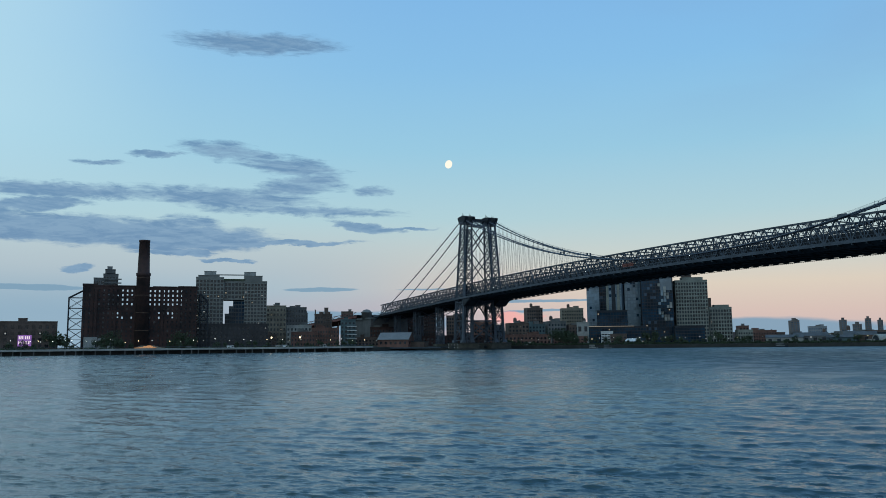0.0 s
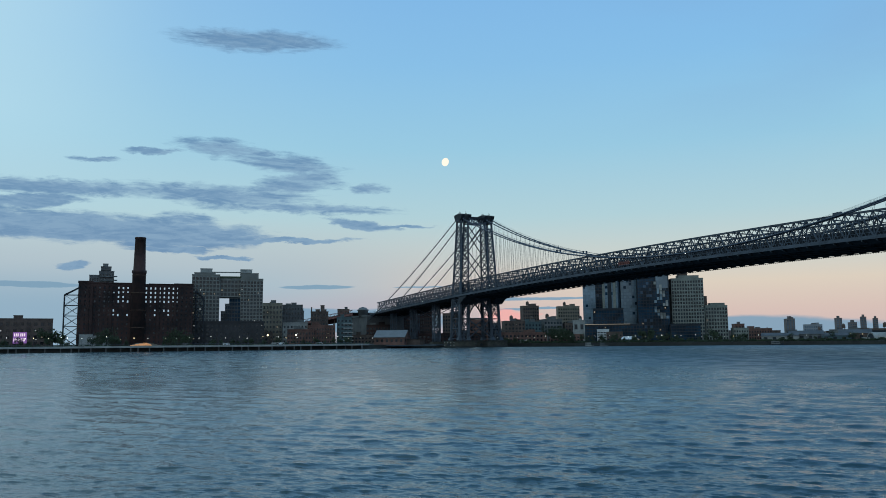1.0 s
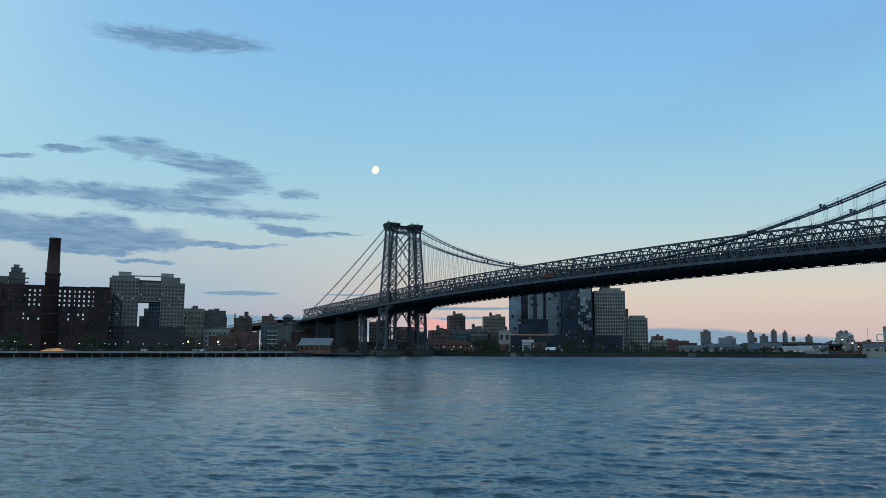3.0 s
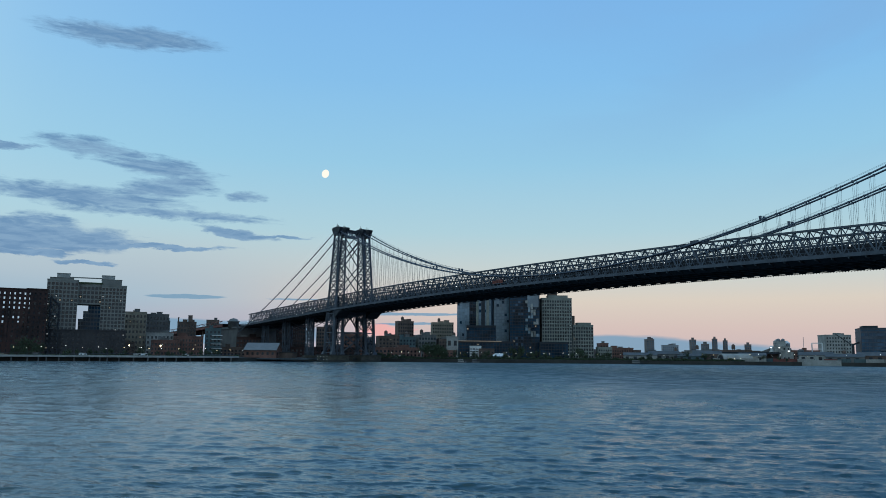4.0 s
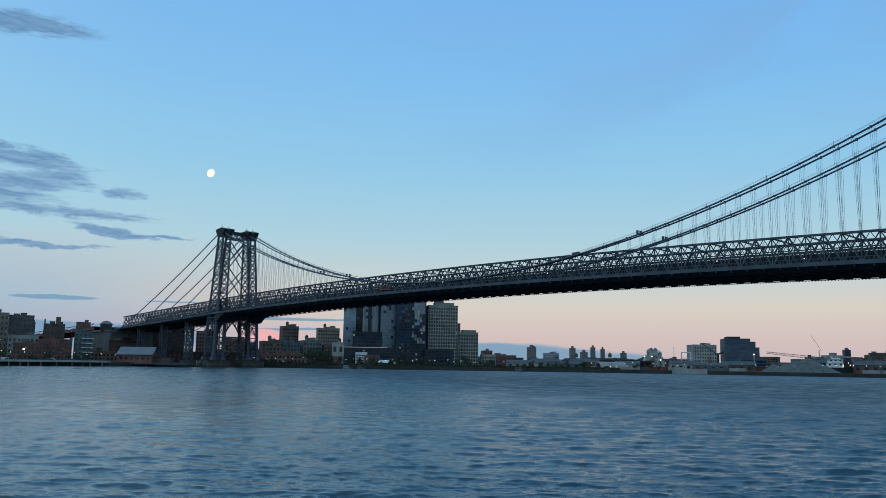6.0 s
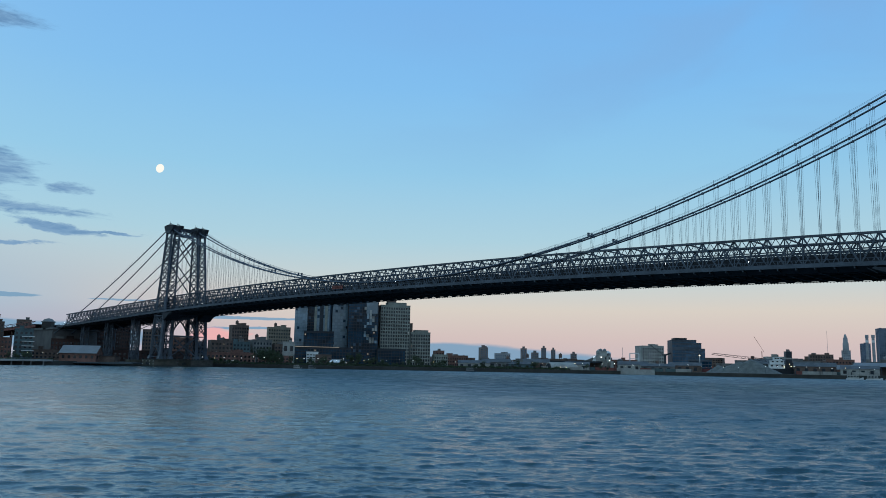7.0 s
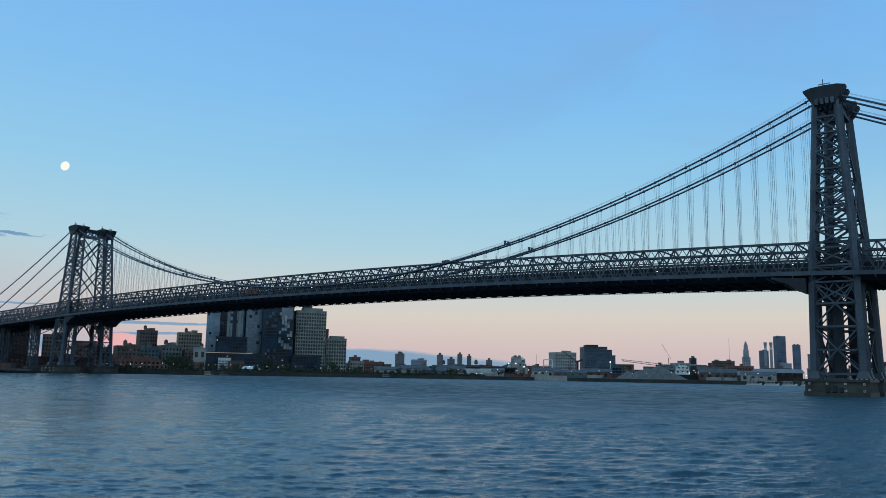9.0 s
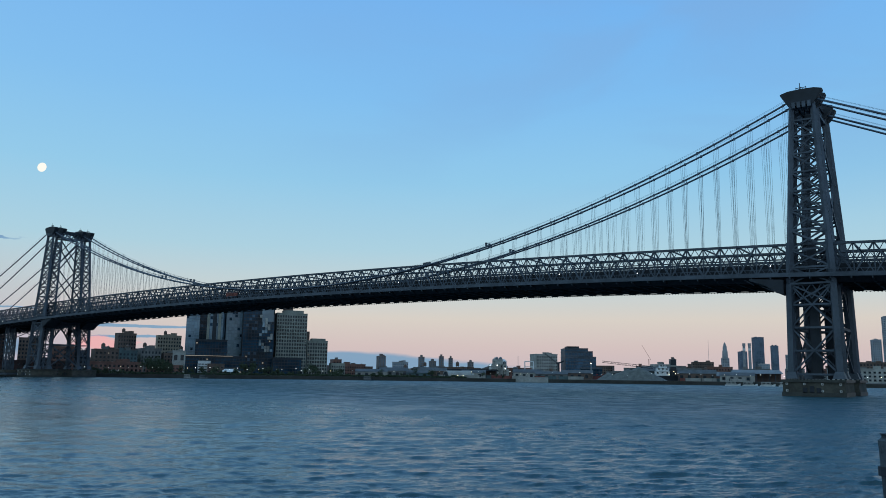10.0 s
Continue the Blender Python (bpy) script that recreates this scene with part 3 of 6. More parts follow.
def make_pier(y):
    for s in (-1, 1):
        p = thing("bridge_pier", "dark weathered granite bridge pier standing in the river", "bridge pier", "bridge piers", at=pose(0, y, 0))
        x0, x1 = sorted((s * 23.0, s * 5.5))
        bm = bmesh.new()
        taper(bm, (x0 - 0.25, x1 + 0.25, -9.25, 9.25, -3.0), (x0, x1, -9.0, 9.0, 3.9))
        part("pier_body", bm, MASONRY, p)
        bm = bmesh.new()
        box(bm, x0 - 0.35, x1 + 0.35, -9.4, 9.4, -3, 0.75)
        part("waterline_course", bm, MASONRY_WET, p, "wet algae-dark lowest stone course")
        bm = bmesh.new()
        box(bm, x0 - 0.5, x1 + 0.5, -9.5, 9.5, 3.9, 4.7)
        part("coping", bm, MASONRY_WET, p, "dark projecting coping")
        bm = bmesh.new()
        for k in range(3):
            box(bm, x0 - 0.05 - 0.3, x0 + 0.1, -2.2 + k * 2.0, -0.9 + k * 2.0, 0.5, 2.2 + (k == 1) * 0.6)
        part("fender_block", bm, STEEL_DARK, p, "dark fender blocks on the outer face")
        for yy in (-7.8, -2.6, 2.6, 7.8):
            for zz in (1.2, 3.3):
                bm = bmesh.new()
                xx = x0 - 0.32 if s < 0 else x1 + 0.05
                for a in range(4):
                    c = [(0, 0.26), (0.26, 0), (0, -0.26), (-0.26, 0)][a]
                    box(bm, xx, xx + 0.27, yy + c[0] - (0.08 if c[0] else 0.34), yy + c[0] + (0.08 if c[0] else 0.34),
                        zz + c[1] - (0.08 if c[1] else 0.34), zz + c[1] + (0.08 if c[1] else 0.34))
                part("reflector", bm, WHITE, p, "white square reflector frame")


def swept(name, pts, w, h, parent, mat=None):
    """A continuous member of rectangular section along points that run with the bridge."""
    bm = bmesh.new()
    rows = [[bm.verts.new((p[0] + a * w / 2, p[1], p[2] + b * h / 2)) for a, b in ((-1, -1), (1, -1), (1, 1), (-1, 1))] for p in pts]
    for a, b in zip(rows, rows[1:]):
        for i in range(4):
            j = (i + 1) % 4
            bm.faces.new((a[i], a[j], b[j], b[i]))
    bm.faces.new(rows[0])
    bm.faces.new(rows[-1][::-1])
    return part(name, bm, mat or STEEL, parent)


def make_truss(name, y0, y1, x, panels, label):
    t = thing(name, label, "bridge truss", "bridge trusses")
    ys = [y0 + (y1 - y0) * k / panels for k in range(panels + 1)]
    T = [Vector((x, y, top_z(y))) for y in ys]
    B = [v - Vector((0, 0, TRUSS_H)) for v in T]
    M = [v - Vector((0, 0, TRUSS_H * 0.5)) for v in T]
    minor = bmesh.new()
    swept("top_chord", T, 0.9, 0.8, t)
    swept("bottom_chord", B, 0.8, 0.9, t)
    swept("middle_rail", M, 0.22, 0.25, t)
    for k in range(panels):
        if k + 2 <= panels:
            if k % 2 == 0:
                strut("diagonal", B[k], T[k + 1], 0.5, 0.55, t)
                strut("diagonal", T[k + 1], B[k + 2], 0.5, 0.55, t)
            else:
                strut("diagonal", B[k], T[k + 1], 0.32, 0.35, t)
                strut("diagonal", T[k + 1], B[k + 2], 0.32, 0.35, t)
        strut("post", B[k], T[k], 0.28 if k % 2 else 0.4, 0.35, t)
        for p, q in ((M[k], (B[k] + B[k + 1]) / 2), (M[k + 1], (B[k] + B[k + 1]) / 2), (M[k], (T[k] + T[k + 1]) / 2), (M[k + 1], (T[k] + T[k + 1]) / 2)):
            w = (q - p).normalized().cross(Vector((1, 0, 0))) * 0.11
            v = [minor.verts.new(c + s * w + Vector((o, 0, 0))) for o in (-0.1, 0.1) for c, s in ((p, -1), (q, -1), (q, 1), (p, 1))]
            for f in ((0, 1, 2, 3), (7, 6, 5, 4), (0, 4, 5, 1), (2, 6, 7, 3)):
                minor.faces.new([v[i] for i in f])
    tagged(part("lacing_bar", minor, STEEL, t), kind="stuff")
    return t


def make_deck(y0, y1, panels):
    d = thing("bridge_deck", "dark steel roadway deck on closely set floor beams", "bridge deck")
    ys = [y0 + (y1 - y0) * k / panels for k in range(panels + 1)]
    bm = bmesh.new()
    rows = []
    for y in ys:
        z = top_z(y) - TRUSS_H - 0.2
        rows.append([bm.verts.new(p) for p in ((-17.6, y, z), (17.6, y, z), (17.6, y, z - 0.5), (-17.6, y, z - 0.5))])
    for a, b in zip(rows, rows[1:]):
        for i in range(4):
            j = (i + 1) % 4
            bm.faces.new((a[i], a[j], b[j], b[i]))
    bm.faces.new(rows[0])
    bm.faces.new(rows[-1][::-1])
    part("roadway", bm, ROAD, d)
    L = [top_z(y) - TRUSS_H for y in ys]
    for sx in (-1, 1):
        swept("fascia_girder", [(sx * 17.9, y, z - 0.75) for y, z in zip(ys, L)], 0.35, 1.25, d)
        swept("handrail", [(sx * 18.0, y, z + 1.0) for y, z in zip(ys, L)], 0.14, 0.16, d)
        swept("footway_rail", [(sx * 4.0, y, z + 5.2) for y, z in zip(ys, L)], 0.2, 0.9, d)
    # shade below the deck is put into the near-black stringers and floor beams
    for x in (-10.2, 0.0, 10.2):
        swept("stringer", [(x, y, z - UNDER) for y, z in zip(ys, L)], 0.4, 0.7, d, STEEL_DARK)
    # plated haunches close the floor beams towards both edges, in the same shade-dark colour
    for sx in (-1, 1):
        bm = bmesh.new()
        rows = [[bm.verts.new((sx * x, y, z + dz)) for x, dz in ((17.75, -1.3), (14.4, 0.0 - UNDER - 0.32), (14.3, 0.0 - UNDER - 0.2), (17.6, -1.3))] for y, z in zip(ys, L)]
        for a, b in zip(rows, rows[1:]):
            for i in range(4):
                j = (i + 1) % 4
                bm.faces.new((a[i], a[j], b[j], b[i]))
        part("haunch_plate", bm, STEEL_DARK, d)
    rails, pipes = bmesh.new(), bmesh.new()
    for k, (a, b) in enumerate(zip(ys, ys[1:])):
        za, zb = top_z(a) - TRUSS_H, top_z(b) - TRUSS_H
        box(rails, -18.07, -17.93, a - 0.07, a + 0.07, za - 0.2, za + 1.0)
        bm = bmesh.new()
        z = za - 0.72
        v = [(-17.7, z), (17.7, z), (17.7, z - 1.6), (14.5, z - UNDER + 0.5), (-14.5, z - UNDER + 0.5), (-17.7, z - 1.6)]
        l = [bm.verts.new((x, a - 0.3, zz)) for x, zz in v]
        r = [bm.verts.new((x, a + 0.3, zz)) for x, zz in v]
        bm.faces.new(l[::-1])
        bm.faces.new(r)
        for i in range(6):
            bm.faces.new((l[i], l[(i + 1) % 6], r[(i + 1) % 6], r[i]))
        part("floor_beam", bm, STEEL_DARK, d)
        # overhead bracing between the two trusses
        if k % 2 == 0:
            strut("top_lateral", (-10.2, a, za + TRUSS_H), (10.2, a, za + TRUSS_H), 0.4, 0.5, d)
        # ledge brackets under the near fascia
        box(rails, -18.32, -18.12, a - 0.12, a + 0.12, za - 2.2, za - 1.3)
        # plated brackets and hanger teeth of the service pipe outside the far edge
        c, half = (a + b) / 2, (b - a) * 0.27
        zc = (za + zb) / 2
        box(pipes, 20.9, 21.3, c - half, c + half, zc - UNDER + 0.1, zc - 1.5)
        box(pipes, 17.9, 20.9, c - half, c + half, zc - 2.2, zc - 1.5)
        for i in range(5):
            f = (i + 0.5) / 5
            yy, zz = a + (b - a) * f, za + (zb - za) * f
            box(pipes, 21.0, 21.2, yy - 0.16, yy + 0.16, zz - UNDER - 0.25, zz - UNDER + 0.1)
    tagged(part("rail_post", rails, STEEL, d), kind="stuff")
    tagged(part("pipe_bracket", pipes, STEEL_DARK, d), kind="stuff")
    swept("fascia_ledge", [(-18.25, y, z - 1.5) for y, z in zip(ys, L)], 0.35, 0.16, d)
    swept("service_pipe", [(21.1, y, z - UNDER + 0.1) for y, z in zip(ys, L)], 0.3, 0.22, d, STEEL_DARK)
    for x, up, hgt in ((-8.6, 1.5, 1.7), (-8.6, 3.6, 0.25), (-1.2, 2.4, 2.6), (3.0, 4.6, 0.9), (8.6, 1.5, 1.7), (8.6, 3.6, 0.3), (-6.0, 7.6, 0.3), (6.0, 7.6, 0.3)):
        swept("track_fence", [(x, y, z + up) for y, z in zip(ys, L)], 0.12, hgt, d, STEEL_DARK)


def cable_place(y, sx, outer):
    """Centre of a main cable along the bridge."""
    u = abs(y - SPAN / 2) / (SPAN / 2)
    if u <= 1:
        x = (11.0 + 2.2 * u * u) if outer else (9.4 - 2.0 * u * u)
        return Vector((sx * x, y, CABLE_LOW + (CABLE_TOP - CABLE_LOW) * u * u))
    f = (abs(y - SPAN / 2) - SPAN / 2) / SIDE
    x = (13.2 + 6.0 * f) if outer else (7.4 - 2.4 * f)
    return Vector((sx * x, y, CABLE_TOP + (CABLE_END - CABLE_TOP) * f - 4 * CABLE_SAG * f * (1 - f)))


def make_cable(sx, outer):
    c = thing("main_cable", "thick grey wrapped main cable with pairs of thin suspenders", "bridge cable", "main cables")
    ys = [-SIDE * k / 8 for k in range(8, 0, -1)] + [SPAN * k / 64 for k in range(65)] + [SPAN + SIDE * k / 8 for k in range(1, 9)]
    bm = bmesh.new()
    tube(bm, [cable_place(y, sx, outer) for y in ys], 0.36, 8)
    part("cable", bm, CABLE, c, smooth=True)
    bm = bmesh.new()
    for off in (-0.45, 0.45):
        tube(bm, [cable_place(y, sx, outer) + Vector((off, 0, 1.25)) for y in ys], 0.035, 4)
    part("hand_line", bm, CABLE, c)
    n = 80
    bands = bmesh.new()
    for k in range(1, n):
        y = SPAN * k / n
        p = cable_place(y, sx, outer)
        if p.z < top_z(y) + 1.0:
            continue
        box(bands, p.x - 0.36, p.x + 0.36, y - 0.3, y + 0.3, p.z - 0.44, p.z + 0.44)
        if k % 4 == 0:
            strut("line_post", p, p + Vector((0, 0, 1.8)), 0.12, 0.12, c, CABLE)
        foot = Vector((sx * (10.5 if outer else 9.9), y, top_z(y)))
        for e in (-0.3, 0.3):
            strut("suspender", p + Vector((0, e, 0)), foot + Vector((0, e, 0)), SUSP, SUSP, c, CABLE)
    tagged(part("cable_band", bands, CABLE, c), kind="stuff")
    # paired lamp housings low on the cable, and a hood where it dips into the truss
    for y in (129.0, SPAN - 129.0):
        p = cable_place(y, sx, outer)
        bm = bmesh.new()
        box(bm, p.x - 0.4, p.x + 0.4, y - 0.35, y + 0.35, p.z + 0.3, p.z + 1.5)
        box(bm, p.x - 0.5, p.x + 0.5, y - 0.45, y + 0.45, p.z + 1.5, p.z + 1.8)
        part("lamp_housing", bm, CABLE, c)
    if outer:
        for y in (161.0, SPAN - 161.0):
            z = top_z(y)
            bm = bmesh.new()
            taper(bm, (sx * 11.1 - 0.5, sx * 11.1 + 0.5, y - 2.0, y + 2.0, z + 0.1), (sx * 11.1 - 0.4, sx * 11.1 + 0.4, y - 1.9, y + 1.9, z + 1.3))
            part("cable_hood", bm, STEEL, c)


tower = make_tower()
copy_thing(tower, pose(0, SPAN, 0))
make_haunch(0, 1)
make_haunch(SPAN, -1)
make_pier(0)
make_pier(SPAN)
for x in (-10.2, 10.2):
    make_truss("stiffening_truss", 0, SPAN, x, 80, "deep grey steel lattice stiffening truss over the river")
    make_truss("stiffening_truss", SPAN, SPAN + SIDE, x, 30, "grey steel lattice truss of the shore span")
    make_truss("stiffening_truss", -SIDE, 0, x, 30, "grey steel lattice truss of the shore span")
make_deck(0, SPAN, 80)
make_deck(SPAN, SPAN + SIDE, 30)
make_deck(-SIDE, 0, 30)
for sx in (-1, 1):
    make_cable(sx, True)
    make_cable(sx, False)


def make_bent(y, z0):
    """Braced steel bent under a shore span."""
    b = thing("trestle_bent", "grey braced steel trestle carrying the shore span", "trestle", "trestle bents", at=pose(0, y, 0))
    h = top_z(y) - TRUSS_H - 2.2
    for sx in (-1, 1):
        for ex in (-2.2, 2.2):
            for ey in (-2.2, 2.2):
                strut("leg", (sx * 11.5 + ex, ey, z0), (sx * 11.5 + ex, ey, h), 0.6, 0.6, b)
        n = 3
        for k in range(n):
            za, zb = z0 + (h - z0) * k / n, z0 + (h - z0) * (k + 1) / n
            for f in (-2.2, 2.2):
                strut("brace", (sx * 11.5 - 2.2, f, za), (sx * 11.5 + 2.2, f, zb), 0.28, 0.28, b)
                strut("brace", (sx * 11.5 + 2.2, f, za), (sx * 11.5 - 2.2, f, zb), 0.28, 0.28, b)
                strut("brace", (sx * 11.5 + f, -2.2, za), (sx * 11.5 + f, 2.2, zb), 0.28, 0.28, b)
                strut("brace", (sx * 11.5 + f, 2.2, za), (sx * 11.5 + f, -2.2, zb), 0.28, 0.28, b)
        bm = bmesh.new()
        box(bm, sx * 11.5 - 4, sx * 11.5 + 4, -4, 4, -2, z0)
        part("footing", bm, MASONRY, b)
    strut("cap_beam", (-14, 0, h), (14, 0, h), 1.0, 1.4, b)
    strut("portal_brace", (-9, 0, h - 9), (9, 0, h), 0.5, 0.5, b)
    strut("portal_brace", (9, 0, h - 9), (-9, 0, h), 0.5, 0.5, b)


for y in BENTS:
    make_bent(y, 4.0)
    make_bent(SPAN - y, 4.0)


# ---------------------------------------------------------------- buildings
def shell(name, x0, x1, h, cols, rows, fw, fh, depth, mat, parent, y, base, top, skip=None):
    """A facade facing -y between x0 and x1 at depth y: piers and spandrels with real openings; returns the opening places."""
    W = x1 - x0
    cw, ch = W / cols, (h - base - top) / rows
    ow, oh = cw * fw, ch * fh
    bm = bmesh.new()
    z = 0.0
    edges = [base + ch * r + (ch - oh) / 2 for r in range(rows)]
    for r in range(rows + 1):
        z1 = edges[r] if r < rows else h
        box(bm, x0, x1, y, y + depth, z, z1)
        if r < rows:
            z = z1 + oh
            xx = x0
            for c in range(cols + 1):
                xe = x0 + cw * c + (cw - ow) / 2 if c < cols else x1
                box(bm, xx, xe, y, y + depth, z1, z)
                xx = xe + ow
    part(name, bm, mat, parent)
    return [(x0 + cw * (c + 0.5), edges[r] + oh / 2, c, r) for r in range(rows) for c in range(cols)], ow, oh


def pane_mesh(w, h, mat):
    bm = bmesh.new()
    box(bm, -w / 2, w / 2, 0.0, 0.08, -h / 2, h / 2)
    return mesh_of("pane", bm, mat)


def building(name, label, x, y, w, d, top, rot, cols, rows, mat, glass=None, fw=0.55, fh=0.55, lit=0.06, side=0, base=1.0, crown=1.0, joined=False,
             seed=1, group="", side_cols=None, z0=2.0, category="building", parapet=True, alt=None):
    """A block with window openings cut through its front and, if asked, one side (-1, 1)."""
    rng = random.Random(seed)
    glass = glass or GLASS
    b = thing(name, label, category, group, at=pose(x, y, z0, 0, 0, rot))
    h = top - z0
    # solid core, coloured near-black to give the openings a shaded interior
    bm = bmesh.new()
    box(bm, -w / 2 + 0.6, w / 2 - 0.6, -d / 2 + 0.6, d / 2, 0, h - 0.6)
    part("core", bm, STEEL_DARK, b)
    sc = side_cols or max(1, int(cols * d / w))
    jobs = [(Matrix.Identity(4), w, d, cols)]
    for s in (-1, 1):
        rm = Matrix.Rotation(radians(90 * s), 4, "Z")
        if side == s or side == 2:
            jobs.append((rm, d - 1.2, w, sc))
    meshes = {}
    for rm, ww, dd, cc in jobs:
        holder = b
        y_face = -dd / 2
        bits, ow, oh = shell("wall", -ww / 2, ww / 2, h, cc, rows, fw, fh, 0.6, mat, b, y_face, base, crown)
        wall = b.children[-1]
        wall.matrix_basis = rm
        key = (round(ow, 3), round(oh, 3))
        if joined:
            bm = bmesh.new()
            for px, pz, c, r in bits:
                box(bm, px - ow / 2, px + ow / 2, y_face + 0.3, y_face + 0.38, pz - oh / 2, pz + oh / 2)
            ob = part("window_grid", bm, glass, wall)
            tagged(ob, kind="stuff")
        else:
            if key not in meshes:
                meshes[key] = [pane_mesh(ow, oh, m) for m in (glass, LIT_WARM, LIT_COOL, alt or glass)]
            for px, pz, c, r in bits:
                v = rng.random()
                small = 1.0 if v > lit * 0.5 else 0.45
                me = meshes[key][(3 if v > 0.95 else 0) if v > lit * 0.5 else (1 if v > lit * 0.25 else 2)]
                ob = new("window", me)
                ob.parent = wall
                ob.matrix_basis = Matrix.LocRotScale((px, y_face + 0.3, pz), None, (small, 1.0, small))
    for s in (-1, 1):
        if side not in (s, 2):
            bm = bmesh.new()
            x0, x1 = (w / 2 - 0.6, w / 2) if s > 0 else (-w / 2, -w / 2 + 0.6)
            box(bm, x0, x1, -d / 2 + 0.6, d / 2, 0, h)
            part("side_wall", bm, mat, b)
    if parapet:
        bm = bmesh.new()
        for q in ((-w / 2 - 0.15, w / 2 + 0.15, -d / 2 - 0.15, -d / 2 + 0.35), (-w / 2 - 0.15, w / 2 + 0.15, d / 2 - 0.35, d / 2 + 0.15)):
            box(bm, *q, h, h + 0.9)
        for q in ((-w / 2 - 0.15, -w / 2 + 0.35), (w / 2 - 0.35, w / 2 + 0.15)):
            box(bm, *q, -d / 2 + 0.35, d / 2 - 0.35, h, h + 0.9)
        part("parapet", bm, mat, b)
    return b


def bulkhead(b, x, y, w, d, h0, h1, mat, name="roof_bulkhead"):
    bm = bmesh.new()
    box(bm, x - w / 2, x + w / 2, y - d / 2, y + d / 2, h0, h1)
    box(bm, x - w / 2 - 0.2, x + w / 2 + 0.2, y - d / 2 - 0.2, y + d / 2 + 0.2, h1, h1 + 0.35)
    return part(name, bm, mat, b)


def water_tank(b, x, y, h0, r=1.8, mat=None):
    bm = bmesh.new()
    for a in range(4):
        c, s = math.cos(a * 1.571 + 0.78) * r * 0.7, math.sin(a * 1.571 + 0.78) * r * 0.7
        box(bm, x + c - 0.15, x + c + 0.15, y + s - 0.15, y + s + 0.15, h0, h0 + 2.5)
    tube(bm, [(x, y, h0 + 2.5), (x, y, h0 + 6.0), (x, y, h0 + 7.3)], [r, r * 0.95, 0.1], 12)
    return part("water_tank", bm, mat or BRICK_BROWN, b)


def absorb(main, sub):
    """Makes the parts of one block parts of another thing."""
    m = main.matrix_basis.inverted() @ sub.matrix_basis
    for ch in list(sub.children):
        ch.parent = main
        ch.matrix_basis = m @ ch.matrix_basis
    bpy.data.objects.remove(sub)


# old sugar refinery: a roofless brick shell with empty window openings
def make_refinery():
    w, h, d = 80.0, 47.0, 40.0
    b = thing("refinery", "soot-dark roofless brick factory shell with empty arched windows", "factory", at=pose(-238.2, 595, 2, 0, 0, -5))
    bits, ow, oh = shell("wall", -w / 2, w / 2, h, 25, 13, 0.32, 0.48, 1.0, BRICK_DARK, b, -d / 2, 2.0, 1.6)
    front = b.children[-1]
    dark, pale = pane_mesh(ow, oh, STEEL_DARK), pane_mesh(ow, oh, GLASS)
    rng = random.Random(3)
    for x, z, c, r in bits:
        see = (9 <= r <= 12 and (2 < c < 11 or 14 <= c <= 21) and (rng.random() < (0.92 if c > 12 else 0.85 if c > 7 else 0.55))) or (r in (6, 7) and c in (7, 8, 10, 16, 18, 19) and rng.random() < 0.7)
        if see:
            half = rng.random()
            if half < 0.45:
                bm = bmesh.new()
                box(bm, -ow / 2, ow / 2, 0, 0.1, -oh / 2, -oh / 2 + oh * half)
                ob = part("boarding", bm, STEEL_DARK, front)
                ob.matrix_basis = Matrix.Translation((x, -d / 2 + 0.4, z))
            continue
        ob = new("window", dark if rng.random() < 0.75 else pale)
        ob.parent = front
        ob.matrix_basis = Matrix.Translation((x, -d / 2 + 0.5, z))
    for s in (-1, 1):
        bm = bmesh.new()
        x0 = s * (w / 2 - 0.5)
        box(bm, x0 - 0.5, x0 + 0.5, -d / 2 + 1.0, d / 2, 0, h)
        part("side_wall", bm, BRICK_DARK, b)
    bm = bmesh.new()
    box(bm, -w / 2 + 1, w / 2 - 1, d / 2 - 1, d / 2, 0, h * 0.5)
    for x0, x1 in ((-w / 2 + 1, -35.0), (-2, 4), (30.5, w / 2 - 1)):
        box(bm, x0, x1, d / 2 - 1, d / 2, h * 0.5, h)
    part("back_wall", bm, BRICK_DARK, b)
    bm = bmesh.new()
    for x0, x1, dz in ((-w / 2 - 0.3, -30, 1.6), (-30, 0, 0.7), (8, 26, 0.4), (26, w / 2 + 0.3, 0.8)):
        box(bm, x0, x1, -d / 2 - 0.35, -d / 2 + 1.3, h + 0.004, h + dz)
    part("cornice", bm, BRICK_DARK, b)
    for x in (-31.0, -18.0, 15.0, 27.0):
        bm = bmesh.new()
        box(bm, x - 0.9, x + 0.9, -d / 2 - 0.8, -d / 2 - 0.003, 0, h - 2)
        part("pilaster", bm, BRICK_DARK, b)
    bm = bmesh.new()
    box(bm, -w / 2 + 2, -w / 2 + 11, -d / 2 - 3, -d / 2 - 0.01, 0, 9.5)
    for k in range(4):
        box(bm, -w / 2 + 11.4 + 3.2 * k, -w / 2 + 13.6 + 3.2 * k, -d / 2 - 2, -d / 2 - 0.01, 0, 8.6)
    part("loading_shed", bm, CONCRETE, b, "pale concrete lean-to at the foot")
    bm = bmesh.new()
    tube(bm, [(1.0, -d / 2 - 0.5, 0), (1.0, -d / 2 - 0.5, 54.6), (1.0, -d / 2 - 0.5, 55.0), (1.0, -d / 2 - 0.5, 57.0), (1.0, -d / 2 - 0.5, 57.2), (1.0, -d / 2 - 0.5, 80.5), (1.0, -d / 2 - 0.5, 80.6), (1.0, -d / 2 - 0.5, 81.9)],
         [5.2, 4.75, 5.2, 5.2, 4.35, 3.75, 4.0, 4.0], 16)
    part("chimney", bm, BRICK_DARK, b, "tall round brick smokestack with stone bands", True)
